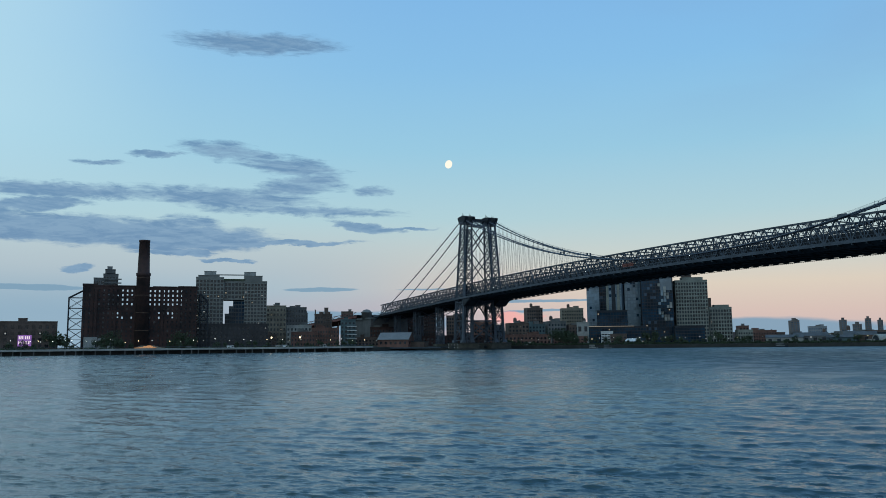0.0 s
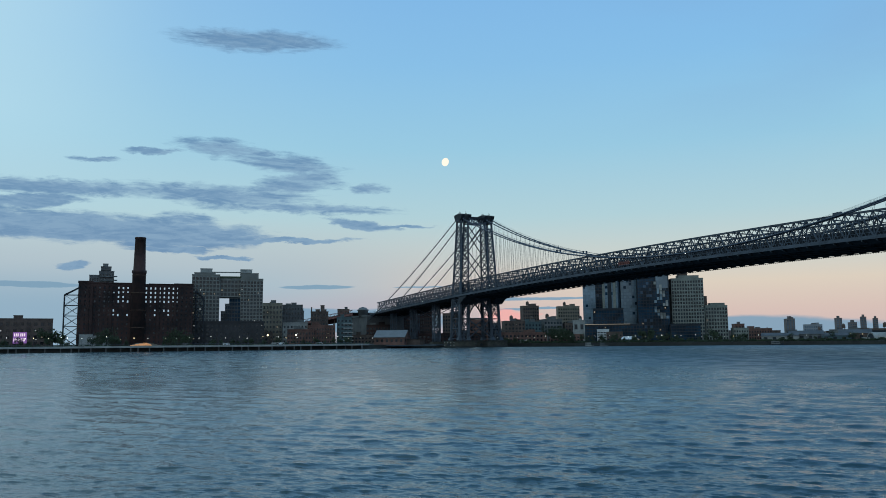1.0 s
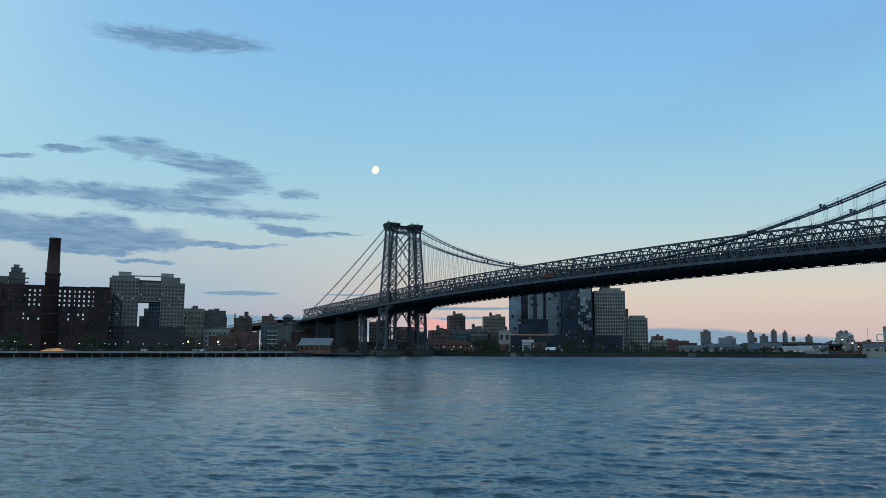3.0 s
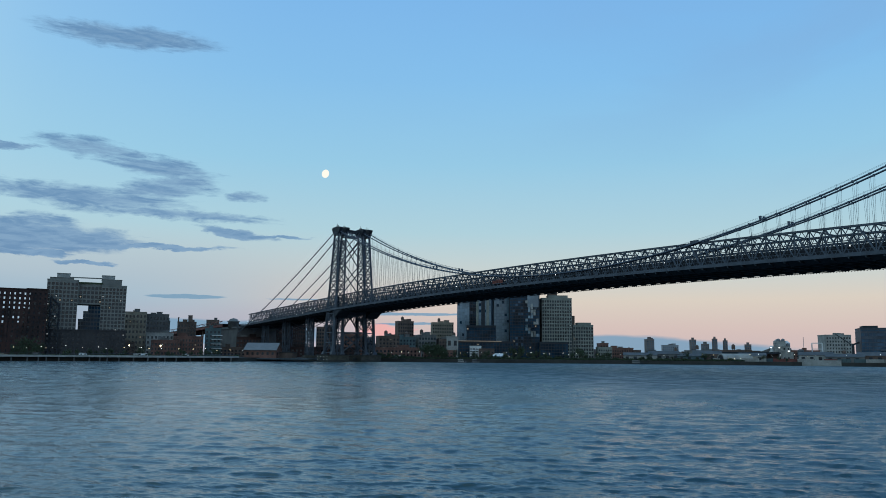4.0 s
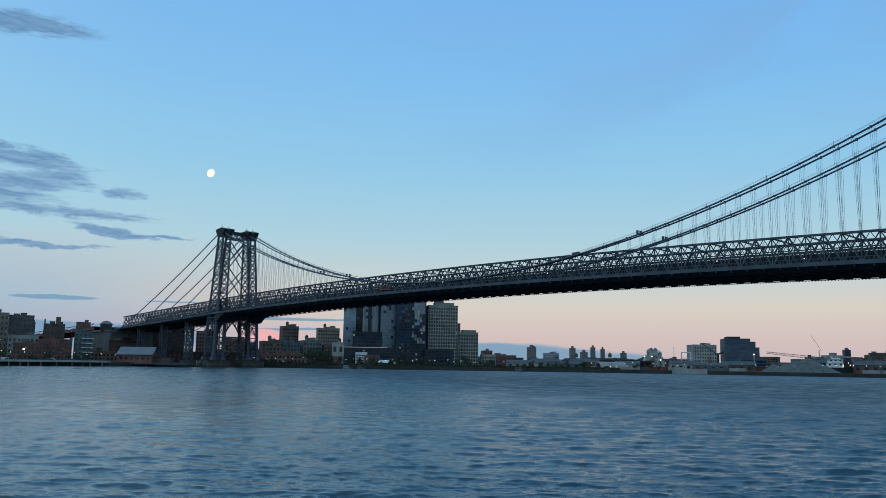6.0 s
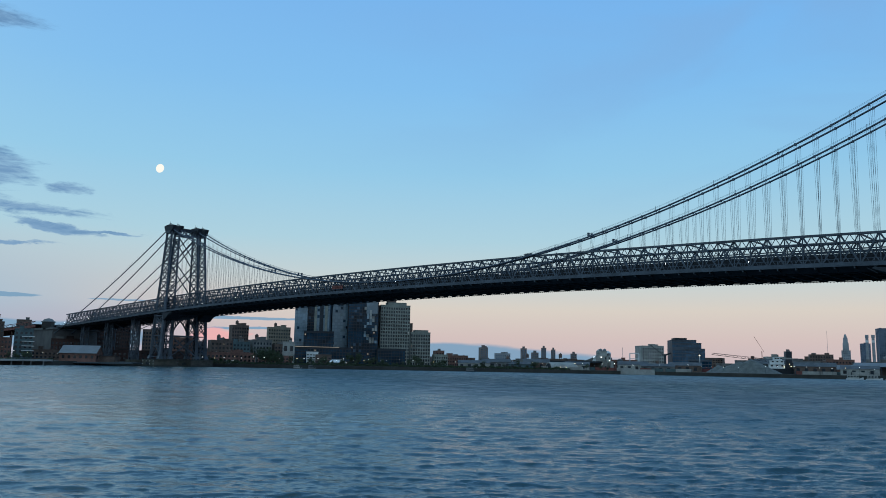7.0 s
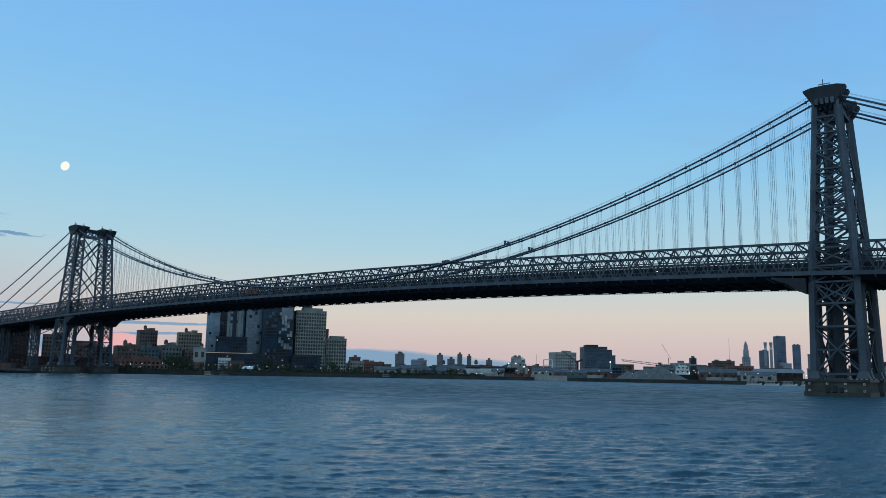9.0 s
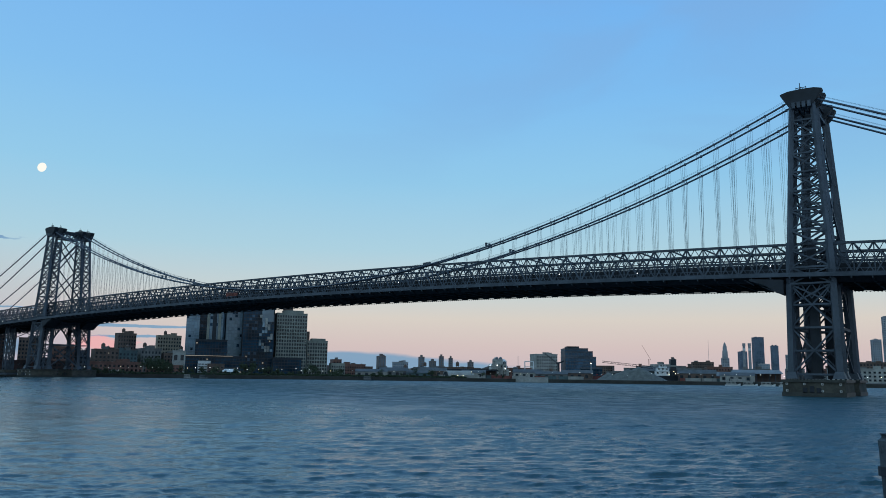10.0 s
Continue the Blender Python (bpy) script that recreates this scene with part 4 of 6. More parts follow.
    for k in range(4):
        bm = bmesh.new()
        z = 14.0 + 13 * k
        tube(bm, [(1.0, -d / 2 - 0.5, z), (1.0, -d / 2 - 0.5, z + 0.5)], 5.35 - 0.13 * k, 16)
        part("chimney_band", bm, RUST, b)


make_refinery()


def make_gantry(x, y, rot, w, h, tilt):
    g2 = thing("steel_gantry", "tall dark braced steel conveyor frame beside the factory", "steel frame", "steel gantries", at=pose(x, y, 2, 0, 0, rot))
    n = 5
    for f in (-3.5, 3.5):
        for sx in (-1, 1):
            strut("post", (sx * w / 2, f, 0), (sx * w / 2, f, h if sx * tilt > 0 else h * 0.86), 0.5, 0.5, g2, STEEL_DARK)
        for k in range(n):
            za, zb = h * 0.86 * k / n, h * 0.86 * (k + 1) / n
            strut("rail", (-w / 2, f, zb), (w / 2, f, zb), 0.35, 0.35, g2, STEEL_DARK)
            strut("brace", (-w / 2, f, za), (w / 2, f, zb), 0.28, 0.28, g2, STEEL_DARK)
            strut("brace", (w / 2, f, za), (-w / 2, f, zb), 0.28, 0.28, g2, STEEL_DARK)
        strut("rail", (-tilt * w / 2, f, h * 0.86), (tilt * w / 2, f, h), 0.6, 0.6, g2, STEEL_DARK)
    for k in range(n + 1):
        strut("tie", (-w / 2, -3.5, h * 0.86 * k / n + 0.3), (-w / 2, 3.5, h * 0.86 * k / n + 0.3), 0.28, 0.28, g2, STEEL_DARK)


make_gantry(-283.0, 591, -5, 11.0, 45.0, 1)
make_gantry(-193.8, 580, -5, 6.0, 43.0, -1)

# tower flats behind the factory
b = building("apartment_tower", "dark grey apartment tower with stepped top and balconies", -266, 668, 7.0, 26, 60.5, -3, 4, 14, BRICK_GREY, lit=0.02, joined=True)
absorb(b, building("apartment_tower", "", -256.5, 668, 11.5, 26, 64.0, -3, 5, 15, BRICK_GREY, lit=0.02, joined=True))
bulkhead(b, 9.0, 0, 8.0, 10, 63.9, 67.0, BRICK_GREY)
bulkhead(b, 8.5, 0, 4.0, 5, 67.4, 69.6, CONCRETE_DARK, "lift_house")
for k in range(5):
    bm = bmesh.new()
    box(bm, 4.5, 17.8, -14.2, -13.2, 45.0 + 3.2 * k, 46.0 + 3.2 * k)
    part("balcony", bm, CONCRETE_DARK, b)

# apartment building with a tall square opening through it
b = building("apartment_building", "zinc-clad apartment building with a tall square opening through it", -187, 594, 21.0, 22, 57.5, -10, 8, 12, ZINC, lit=0.05, fw=0.7, fh=0.68, base=18.5, seed=5)
absorb(b, building("apartment_building", "", -152, 587, 17.5, 22, 54.5, -13, 7, 12, ZINC, lit=0.07, fw=0.7, fh=0.68, base=18.5, seed=6, side=1))
absorb(b, building("apartment_building", "", -169.2, 592, 19.0, 18, 55.4, -11, 7, 4, ZINC, lit=0.12, fw=0.74, fh=0.68, z0=40.6, base=0.6, seed=7))
absorb(b, building("apartment_building", "", -170, 588, 54.5, 27, 20.6, -11, 16, 5, CHARCOAL, lit=0.06, fw=0.4, fh=0.5, seed=8))
bulkhead(b, -1.0, 2, 16, 14, 55.5, 58.0, ZINC, "setback_storey")
bulkhead(b, 0.0, 2, 9, 8, 58.4, 61.5, CONCRETE, "lift_house")
bulkhead(b, 33.5, -0.5, 14, 13, 52.5, 57.8, ZINC, "setback_storey")
bulkhead(b, 31.0, -0.5, 9, 8, 58.2, 61.0, CONCRETE, "lift_house")
strut("roof_truss", (4, 0, 59.0), (27, -1, 59.0), 0.9, 0.8, b, ZINC)
strut("roof_garden_edge", (9, -8, 54.6), (27, -8, 54.6), 1.0, 1.2, b, LEAF)
b = building("apartment_building", "dark blue glass apartment building with stepped terraces", -151, 652, 12.0, 20, 44.0, -11, 5, 12, BRICK_GREY, GLASS_BLUE, 0.8, 0.7, 0.06, seed=9, joined=True)
absorb(b, building("apartment_building", "", -158.5, 652, 4.0, 20, 37.5, -11, 2, 10, BRICK_GREY, GLASS_BLUE, 0.8, 0.7, 0.06, seed=10, joined=True))
absorb(b, building("apartment_building", "", -162, 652, 4.0, 20, 31.0, -11, 2, 8, BRICK_GREY, GLASS_BLUE, 0.8, 0.7, 0.06, seed=11, joined=True))

# blocks inland: name, label, x, y, width, depth, top, turn, columns, rows, material, lit share, joined windows
BLOCKS = [
    ("warehouse", "long low brown brick warehouse with rooftop plant", -327, 606, 62, 30, 22.5, 3, 14, 4, BRICK_BROWN, 0.10, False),
    ("apartment_block", "cream brick apartment block with rooftop bulkheads", -116, 662, 17.3, 25, 39.0, -14, 6, 8, BRICK_CREAM, 0.08, False),
    ("apartment_block", "grey brick apartment block with small windows", -93, 677, 18.6, 25, 38.5, -16, 7, 8, BRICK_GREY, 0.05, False),
    ("tenement", "small grey walk-up tenement with flat roof", -79, 700, 7.0, 20, 34.0, -16, 2, 6, BRICK_GREY, 0.05, True),
    ("tenement", "brown brick tenement with a square chimney stack", -51, 727, 17.6, 25, 34.5, -17, 6, 7, BRICK_BROWN, 0.03, True),
    ("apartment_block", "distant brown apartment block above the viaduct", 4, 811, 13.5, 20, 41.0, -19, 5, 8, BRICK_BROWN, 0.02, True),
    ("studio_building", "low white-walled modern studio building", -104, 628, 21.2, 25, 20.8, -16, 7, 4, CONCRETE, 0.04, False),
    ("loft_building", "low red brick loft building with rows of windows", -107, 600, 22, 20, 14.5, -17, 9, 3, BRICK_RED, 0.06, False),
    ("loft_building", "red brick loft building with rows of small windows", -87, 607, 23, 20, 18.0, -17, 10, 4, BRICK_RED, 0.04, False),
    ("apartment_block", "narrow teal-grey apartment block with white balconies", -64, 613, 13.0, 20, 25.5, -19, 4, 6, TEAL, 0.08, False),
    ("apartment_slab", "distant brown brick public housing slab", 196, 715, 18.5, 14, 43.0, -18, 7, 10, BRICK_BROWN, 0.05, True),
    ("apartment_slab", "distant tan brick public housing slab", 261, 731, 26.0, 14, 44.0, -26, 9, 10, BRICK_CREAM, 0.05, True),
    ("walk_up", "dark brick walk-up building behind the bridge", 108, 608, 20, 20, 22.5, -22, 6, 5, BRICK_BROWN, 0.06, False),
    ("walk_up", "pale teal stucco building beside the bridge", 134, 615, 16, 18, 22.0, -23, 5, 5, TEAL, 0.06, False),
    ("walk_up", "grey concrete loft building beside the bridge", 152, 606, 18, 18, 24.5, -24, 6, 5, CONCRETE_DARK, 0.06, False),
    ("walk_up", "brown brick walk-up building with flat roof", 170, 596, 18, 18, 20.5, -25, 6, 5, BRICK_BROWN, 0.05, False),
    ("market_hall", "long low red brick waterfront hall", 90, 562, 42, 14, 11.0, -22, 12, 2, BRICK_RED, 0.10, False),
    ("market_hall", "low red brick shop row with dark awnings", 128, 548, 30, 12, 9.0, -32, 10, 2, BRICK_RED, 0.12, False),
    ("party_wall_building", "pale blank-walled concrete building", 147, 554, 11.0, 14, 22.0, -36, 2, 2, CONCRETE, 0.0, True),
    ("loft_building", "dark brown brick loft building under the bridge", 24, 690, 24, 20, 27.0, -24, 9, 6, BRICK_DARK, 0.08, True),
    ("loft_building", "tall dark brown brick building under the shore span", 42, 668, 12, 20, 33.0, -25, 5, 8, BRICK_DARK, 0.05, True),
    ("loft_building", "dark brick building beneath the bridge trestles", -8, 668, 26, 16, 20.0, -22, 9, 4, BRICK_DARK, 0.08, True),
    ("loft_building", "red-brown brick building seen between the tower legs", 62, 650, 18, 20, 31.0, -27, 7, 8, BRICK_BROWN, 0.03, True),
    ("loft_building", "dim red brick building behind the far tower", 84, 634, 22, 20, 24.0, -29, 8, 6, BRICK_RED, 0.04, True),
    ("loft_building", "long sooty brick loft building closing the view under the shore span", 36, 735, 70, 16, 32.0, -26, 22, 8, BRICK_DARK, 0.04, True),
    ("warehouse", "low dark waterfront warehouse beneath the bridge", 40, 610, 60, 14, 11.0, -25, 16, 2, BRICK_DARK, 0.2, True),
    ("brick_house", "dark red brick house by the water", 335, 538, 9, 20, 18.6, -37, 3, 4, BRICK_RED, 0.03, True),
    ("brick_hall", "low dark red brick hall with a flat roof", 333, 511, 24, 20, 13.5, -43, 10, 3, BRICK_RED, 0.05, False),
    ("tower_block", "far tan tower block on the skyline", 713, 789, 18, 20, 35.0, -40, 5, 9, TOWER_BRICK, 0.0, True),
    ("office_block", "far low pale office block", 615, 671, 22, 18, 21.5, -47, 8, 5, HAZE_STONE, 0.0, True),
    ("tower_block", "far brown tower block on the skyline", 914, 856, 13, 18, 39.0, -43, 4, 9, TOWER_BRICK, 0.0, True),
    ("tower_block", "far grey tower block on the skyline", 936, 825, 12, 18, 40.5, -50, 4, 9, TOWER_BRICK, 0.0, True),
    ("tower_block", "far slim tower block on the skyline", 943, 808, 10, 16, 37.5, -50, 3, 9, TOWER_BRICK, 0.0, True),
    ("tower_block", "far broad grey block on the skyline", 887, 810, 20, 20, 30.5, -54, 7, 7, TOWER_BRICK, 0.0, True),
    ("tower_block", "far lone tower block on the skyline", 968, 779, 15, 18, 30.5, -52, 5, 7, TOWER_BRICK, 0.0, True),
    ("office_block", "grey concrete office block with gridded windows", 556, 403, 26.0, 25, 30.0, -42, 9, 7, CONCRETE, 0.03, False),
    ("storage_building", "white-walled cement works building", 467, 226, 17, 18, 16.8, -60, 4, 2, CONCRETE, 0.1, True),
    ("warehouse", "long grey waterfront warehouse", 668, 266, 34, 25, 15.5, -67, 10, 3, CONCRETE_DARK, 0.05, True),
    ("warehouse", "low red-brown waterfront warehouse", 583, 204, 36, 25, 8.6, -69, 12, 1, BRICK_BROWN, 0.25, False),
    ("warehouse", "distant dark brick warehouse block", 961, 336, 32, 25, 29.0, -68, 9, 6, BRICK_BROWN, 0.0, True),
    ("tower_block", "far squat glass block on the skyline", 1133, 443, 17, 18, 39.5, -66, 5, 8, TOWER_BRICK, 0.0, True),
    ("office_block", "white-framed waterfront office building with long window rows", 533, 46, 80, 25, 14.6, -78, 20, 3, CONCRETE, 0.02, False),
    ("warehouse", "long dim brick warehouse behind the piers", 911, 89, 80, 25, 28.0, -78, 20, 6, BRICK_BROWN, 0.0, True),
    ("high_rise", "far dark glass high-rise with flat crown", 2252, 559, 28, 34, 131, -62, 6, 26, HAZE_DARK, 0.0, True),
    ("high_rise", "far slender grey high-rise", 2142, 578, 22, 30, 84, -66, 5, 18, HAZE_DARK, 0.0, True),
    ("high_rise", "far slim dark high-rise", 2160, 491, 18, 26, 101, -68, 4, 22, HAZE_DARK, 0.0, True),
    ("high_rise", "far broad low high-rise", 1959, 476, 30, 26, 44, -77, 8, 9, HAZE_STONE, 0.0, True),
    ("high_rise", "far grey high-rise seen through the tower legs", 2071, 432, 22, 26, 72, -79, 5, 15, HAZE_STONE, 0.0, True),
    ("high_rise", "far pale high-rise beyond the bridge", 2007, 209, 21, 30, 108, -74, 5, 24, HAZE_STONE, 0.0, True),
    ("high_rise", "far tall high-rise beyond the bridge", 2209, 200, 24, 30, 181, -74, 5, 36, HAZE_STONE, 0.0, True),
]
for i, (n, lab, x, y, w, d, top, rot, cols, rows, mat, lit, joined) in enumerate(BLOCKS):
    if n == "tower_block":
        w, top, cols = w * 0.68, top - 2.0, max(2, int(cols * 0.7))
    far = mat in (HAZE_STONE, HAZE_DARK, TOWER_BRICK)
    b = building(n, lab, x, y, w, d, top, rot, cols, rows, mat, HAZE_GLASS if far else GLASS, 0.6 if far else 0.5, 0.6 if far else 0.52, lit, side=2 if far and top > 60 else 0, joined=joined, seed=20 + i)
    rng = random.Random(100 + i)
    for k in range(1 if w < 16 else 2):
        bulkhead(b, rng.uniform(-0.3, 0.3) * w, rng.uniform(-0.2, 0.1) * d, min(6, w * 0.25), min(6, d * 0.3), top - 2 - 0.6, top - 2 + rng.uniform(1.8, 3.4), mat if rng.random() < 0.6 else CONCRETE_DARK)
    if n in ("tenement", "walk_up", "apartment_slab") and rng.random() < 0.6:
        water_tank(b, rng.uniform(-0.25, 0.25) * w, d * 0.2, top - 2.6)
    if n == "tower_block":
        bulkhead(b, 0.0, 0, w * 0.42, 6, top - 2.6, top + 2.2, mat, "lift_house")
    if lab.startswith("brown brick tenement"):
        bulkhead(b, 3.0, -6, 4.0, 4.0, top - 2.6, top + 5.0, BRICK_BROWN, "chimney_stack")
        bulkhead(b, -8.0, -6, 1.2, 1.2, top - 2.6, top + 3.0, BRICK_BROWN, "chimney_stack")
    if lab.startswith("narrow teal"):
        for k in range(5):
            bm = bmesh.new()
            box(bm, -1.0, w / 2 + 1.2, -d / 2 - 1.6, -d / 2 - 0.01, 3.4 + 3.6 * k, 3.9 + 3.6 * k)
            part("balcony", bm, WHITE, b)

# glass residential towers on the waterfront: bearing, distance, width, depth, top, columns, rows, frame, glass, turn
GT = [(37.0, 812, 12.5, 24, 72, 5, 22, CURTAIN, GLASS_PALE, 0, "tall pale blue glass residential tower on a podium"),
      (37.78, 815, 12.0, 20, 74, 5, 22, STEEL_DARK, GLASS_BLUE, 0, "tall dark glass residential tower beside a pale one"),
      (38.6, 812, 15.0, 22, 76, 6, 22, CURTAIN, GLASS_PALE, -8, "tall glass residential tower with cream corner panels"),
      (39.75, 822, 16.5, 20, 76, 6, 22, CURTAIN, GLASS_PALE, 5, "slim pale grey glass residential tower"),
      (41.42, 805, 30.0, 26, 80, 11, 25, STEEL_DARK, GLASS_BLUE, 4, "tall dark blue glass tower with scattered bright bays")]
for i, (bb, dd, w, dp, top, cols, rows, fr, gl, tn, lab) in enumerate(GT):
    p = polar(bb, dd)
    b = building("glass_tower", lab, p.x, p.y, w, dp, top, -bb + tn, cols, rows, fr, gl, 0.9, 0.84, 0.02, seed=61 + i, group="glass towers", alt=GLASS_BLUE if gl is GLASS_PALE else GLASS_OFFICE)
    if i == 2:
        for k in range(3):
            bm = bmesh.new()
            box(bm, -w / 2 + 5.4 * k - 0.3, -w / 2 + 5.4 * k + (2.2 if k != 1 else 3.4), -dp / 2 - 0.5, -dp / 2 - 0.004, 0, top - 2.2)
            part("corner_panel", bm, STEEL_DARK if k == 1 else BEIGE, b)
rng = random.Random(5)
for k in range(24):
    c0, r0 = rng.choice((0.6, 3.3, 6.0, 8.7, 11.4)), rng.randrange(7, 19)
    bm = bmesh.new()
    box(bm, c0, c0 + 2.3, -13.75, -13.1, 1 + r0 * 3.05, 1 + r0 * 3.05 + rng.choice((2.8, 2.8, 5.8)))
    part("bay_window", bm, CONCRETE if rng.random() < 0.6 else GLASS_PALE, b, "pale projecting bay")
bm = bmesh.new()
box(bm, 2.6, 13.9, -13.6, -13.05, 52, 78)
part("blue_panel", bm, GLASS_PALE, b, "pale blue glass column near the top")
p = polar(38.3, 785)
building("glass_block", "dark glass lower block before the pale towers", p.x, p.y, 29, 14, 34, -37, 11, 9, STEEL_DARK, GLASS_BLUE, 0.9, 0.85, 0.05, seed=71)
p = polar(37.9, 762)
s = building("terrace_building", "small white terraced waterfront building", p.x, p.y, 11, 9, 13.5, -36, 4, 4, WHITE, GLASS, 0.8, 0.4, 0.2, seed=73)
p = polar(38.7, 756)
s = building("pump_house", "small brown brick pump house by the water", p.x, p.y, 15, 9, 11.0, -38, 4, 2, BRICK_BROWN, GLASS, 0.5, 0.4, 0.1, seed=74)
p = polar(39.7, 725, 2.0)
s = thing("event_tent", "small white peaked tent on the waterfront", "tent", at=pose(*p, 0, 0, -39))
bm = bmesh.new()
taper(bm, (-8.5, 8.5, -4, 4, 2.6), (-5, 5, -0.3, 0.3, 5.2))
part("canopy", bm, WHITE, s)
for x in (-8, 0, 8):
    strut("pole", (x, -3.6, 0), (x, -3.6, 2.6), 0.2, 0.2, s, WHITE)
b = building("residential_tower", "beige panelled residential tower with square windows", 266, 538, 30.5, 20, 63.0, -34, 12, 17, BEIGE, GLASS, 0.64, 0.64, 0.04, seed=65, side=1, side_cols=5)
bulkhead(b, 2, 0, 20, 12, 60.5, 64.5, BEIGE)
bulkhead(b, -3, 0, 9, 7, 64.8, 68.0, BRICK_BROWN, "lift_house")
b = building("residential_tower", "lower beige panelled residential block with setbacks", 295, 530, 21, 20, 36.5, -34, 8, 9, BEIGE, GLASS, 0.64, 0.64, 0.04, seed=66, side=1, side_cols=5)
bulkhead(b, 2, 0, 14, 12, 34, 37.4, BEIGE)
bulkhead(b, -8.5, 0, 3, 4, 34, 44.5, BRICK_BROWN, "lift_house")
b = building("podium_block", "dark glass podium with a lit roof edge below the towers", 192, 562, 56, 20, 18.5, -33, 20, 5, STEEL_DARK, GLASS_BLUE, 0.85, 0.75, 0.05, seed=67)
strut("light_strip", (-27, -10.4, 17.2), (16, -10.4, 17.2), 0.2, 0.4, b, LIT_WARM)
building("podium_block", "dark glass podium at the foot of the beige tower", 243, 517, 27, 14, 18.0, -37, 10, 5, STEEL_DARK, GLASS_BLUE, 0.9, 0.85, 0.02, seed=68, joined=True)
building("podium_block", "lower beige wing with square windows", 309, 512, 14, 14, 14.0, -36, 6, 3, BEIGE, GLASS, 0.5, 0.55, 0.06, seed=69)

# stepped glass office building
def office_at(c):
    """Place along the office front, c metres from its middle."""
    return 590 + 0.574 * c, 372 - 0.819 * c


b = building("glass_office", "stepped blue glass office building with dark floor bands", *office_at(-6.0), 27.6, 36, 37.5, -55, 8, 9, STEEL, GLASS_OFFICE, 0.93, 0.78, 0.02, joined=True, side=1)
bulkhead(b, -3.0, 0, 14, 24, 35.4, 38.4, STEEL_DARK, "roof_plant")
for c, w, dp, top, rows in ((-3.3, 33.0, 37.6, 34.0, 8), (-1.4, 36.8, 39.2, 27.5, 6), (11.0, 26.0, 41.0, 15.0, 3)):
    absorb(b, building("glass_office", "", *office_at(c), w, dp, top, -55, int(w / 3.5), rows, STEEL, GLASS_OFFICE if rows > 3 else GLASS_BLUE, 0.93, 0.78, 0.02, joined=True, side=1))

# low streets behind the waterfront
rng = random.Random(77)
LOW = [(45.2, 63.0, 34, 790, 1150, 6, 12.5), (66.0, 84.5, 20, 860, 1300, 8, 15), (29.5, 36.2, 8, 800, 980, 12, 24), (12.5, 22.5, 8, 700, 900, 10, 20), (-4.0, 0.5, 2, 760, 900, 12, 20)]
for b0, b1, n, d0, d1, h0, h1 in LOW:
    for i in range(n):
        bb = b0 + (b1 - b0) * (i + rng.uniform(0.1, 0.9)) / n
        dd = rng.uniform(d0, d1)
        p = polar(bb, dd)
        mat, word = rng.choice(((BRICK_BROWN, "brown brick"), (BRICK_RED, "red brick"), (CONCRETE_DARK, "grey concrete"), (CONCRETE, "pale concrete"), (BRICK_GREY, "grey brick"), (BRICK_BROWN, "brown brick"), (CONCRETE_DARK, "grey concrete")))
        w, top = rng.uniform(10, 30), rng.uniform(h0, h1) * dd / 850
        rows = max(2, int(top / 3.8))
        b = building("low_rise", f"low {word} building with flat roof in the far streets", p.x, p.y, w, 16, top, -bb + rng.uniform(-14, 14), int(w / 3), rows, mat, GLASS, 0.5, 0.5, 0.1, joined=True, group="far low buildings")
        if rng.random() < 0.55:
            bulkhead(b, rng.uniform(-0.3, 0.3) * w, 0, rng.uniform(3, 6), 4, top - 2.6, top + rng.uniform(0, 2.5), mat)
        elif rng.random() < 0.5:
            water_tank(b, rng.uniform(-0.3, 0.3) * w, 0, top - 2.6)


# ---------------------------------------------------------------- shore structures
def make_anchorage():
    a = thing("bridge_anchorage", "massive pale granite bridge anchorage with round turrets", "bridge anchorage")
    bm = bmesh.new()
    taper(bm, (-21, 21, 672, 722, 0), (-19.5, 19.5, 673, 721, 29.0))
    part("masonry_block", bm, BRICK_GREY, a)
    bm = bmesh.new()
    box(bm, -20.4, 20.4, 672.3, 721.6, 29.0, 30.6)
    part("coping", bm, CONCRETE_DARK, a)
    for sx in (-1, 1):
        for y in (690,):
            bm = bmesh.new()
            tube(bm, [(sx * 17.5, y, 30.0), (sx * 17.5, y, 35.4), (sx * 17.5, y, 35.5), (sx * 17.5, y, 36.4), (sx * 17.5, y, 36.5), (sx * 17.5, y, 38.3), (sx * 17.5, y, 39.2)], [5.2, 5.1, 5.8, 5.8, 4.9, 3.4, 0.3], 18)
            part("turret", bm, CONCRETE_DARK, a, "round stone turret with domed cap", True)
    v = thing("approach_viaduct", "rusty red steel approach viaduct beyond the anchorage", "viaduct")
    pts = [(0, 722 + 22 * k, 33.0 - 0.62 * k) for k in range(20)]
    for x in (-17, -6, 6, 17):
        swept("girder", [(x, p[1], p[2]) for p in pts], 0.6, 2.4, v, RED_PAINT)
    swept("road_slab", [(0, p[1], p[2] + 1.5) for p in pts], 35, 0.6, v, ROAD)
    for p in pts[1::2]:
        for x in (-14, 14):
            strut("leg", (x, p[1], 1.5), (x, p[1], p[2] - 1.2), 1.0, 1.0, v, RUST)
    for p, q in zip(pts, pts[1:]):
        strut("parapet_brace", (-17, p[1], p[2] + 1.2), (-17, q[1], q[2] + 4.2), 0.3, 0.3, v, RED_PAINT)
        strut("parapet_brace", (-17, p[1], p[2] + 4.2), (-17, q[1], q[2] + 1.2), 0.3, 0.3, v, RED_PAINT)
    swept("top_rail", [(-17, p[1], p[2] + 4.3) for p in pts], 0.4, 0.5, v, RED_PAINT)


make_anchorage()


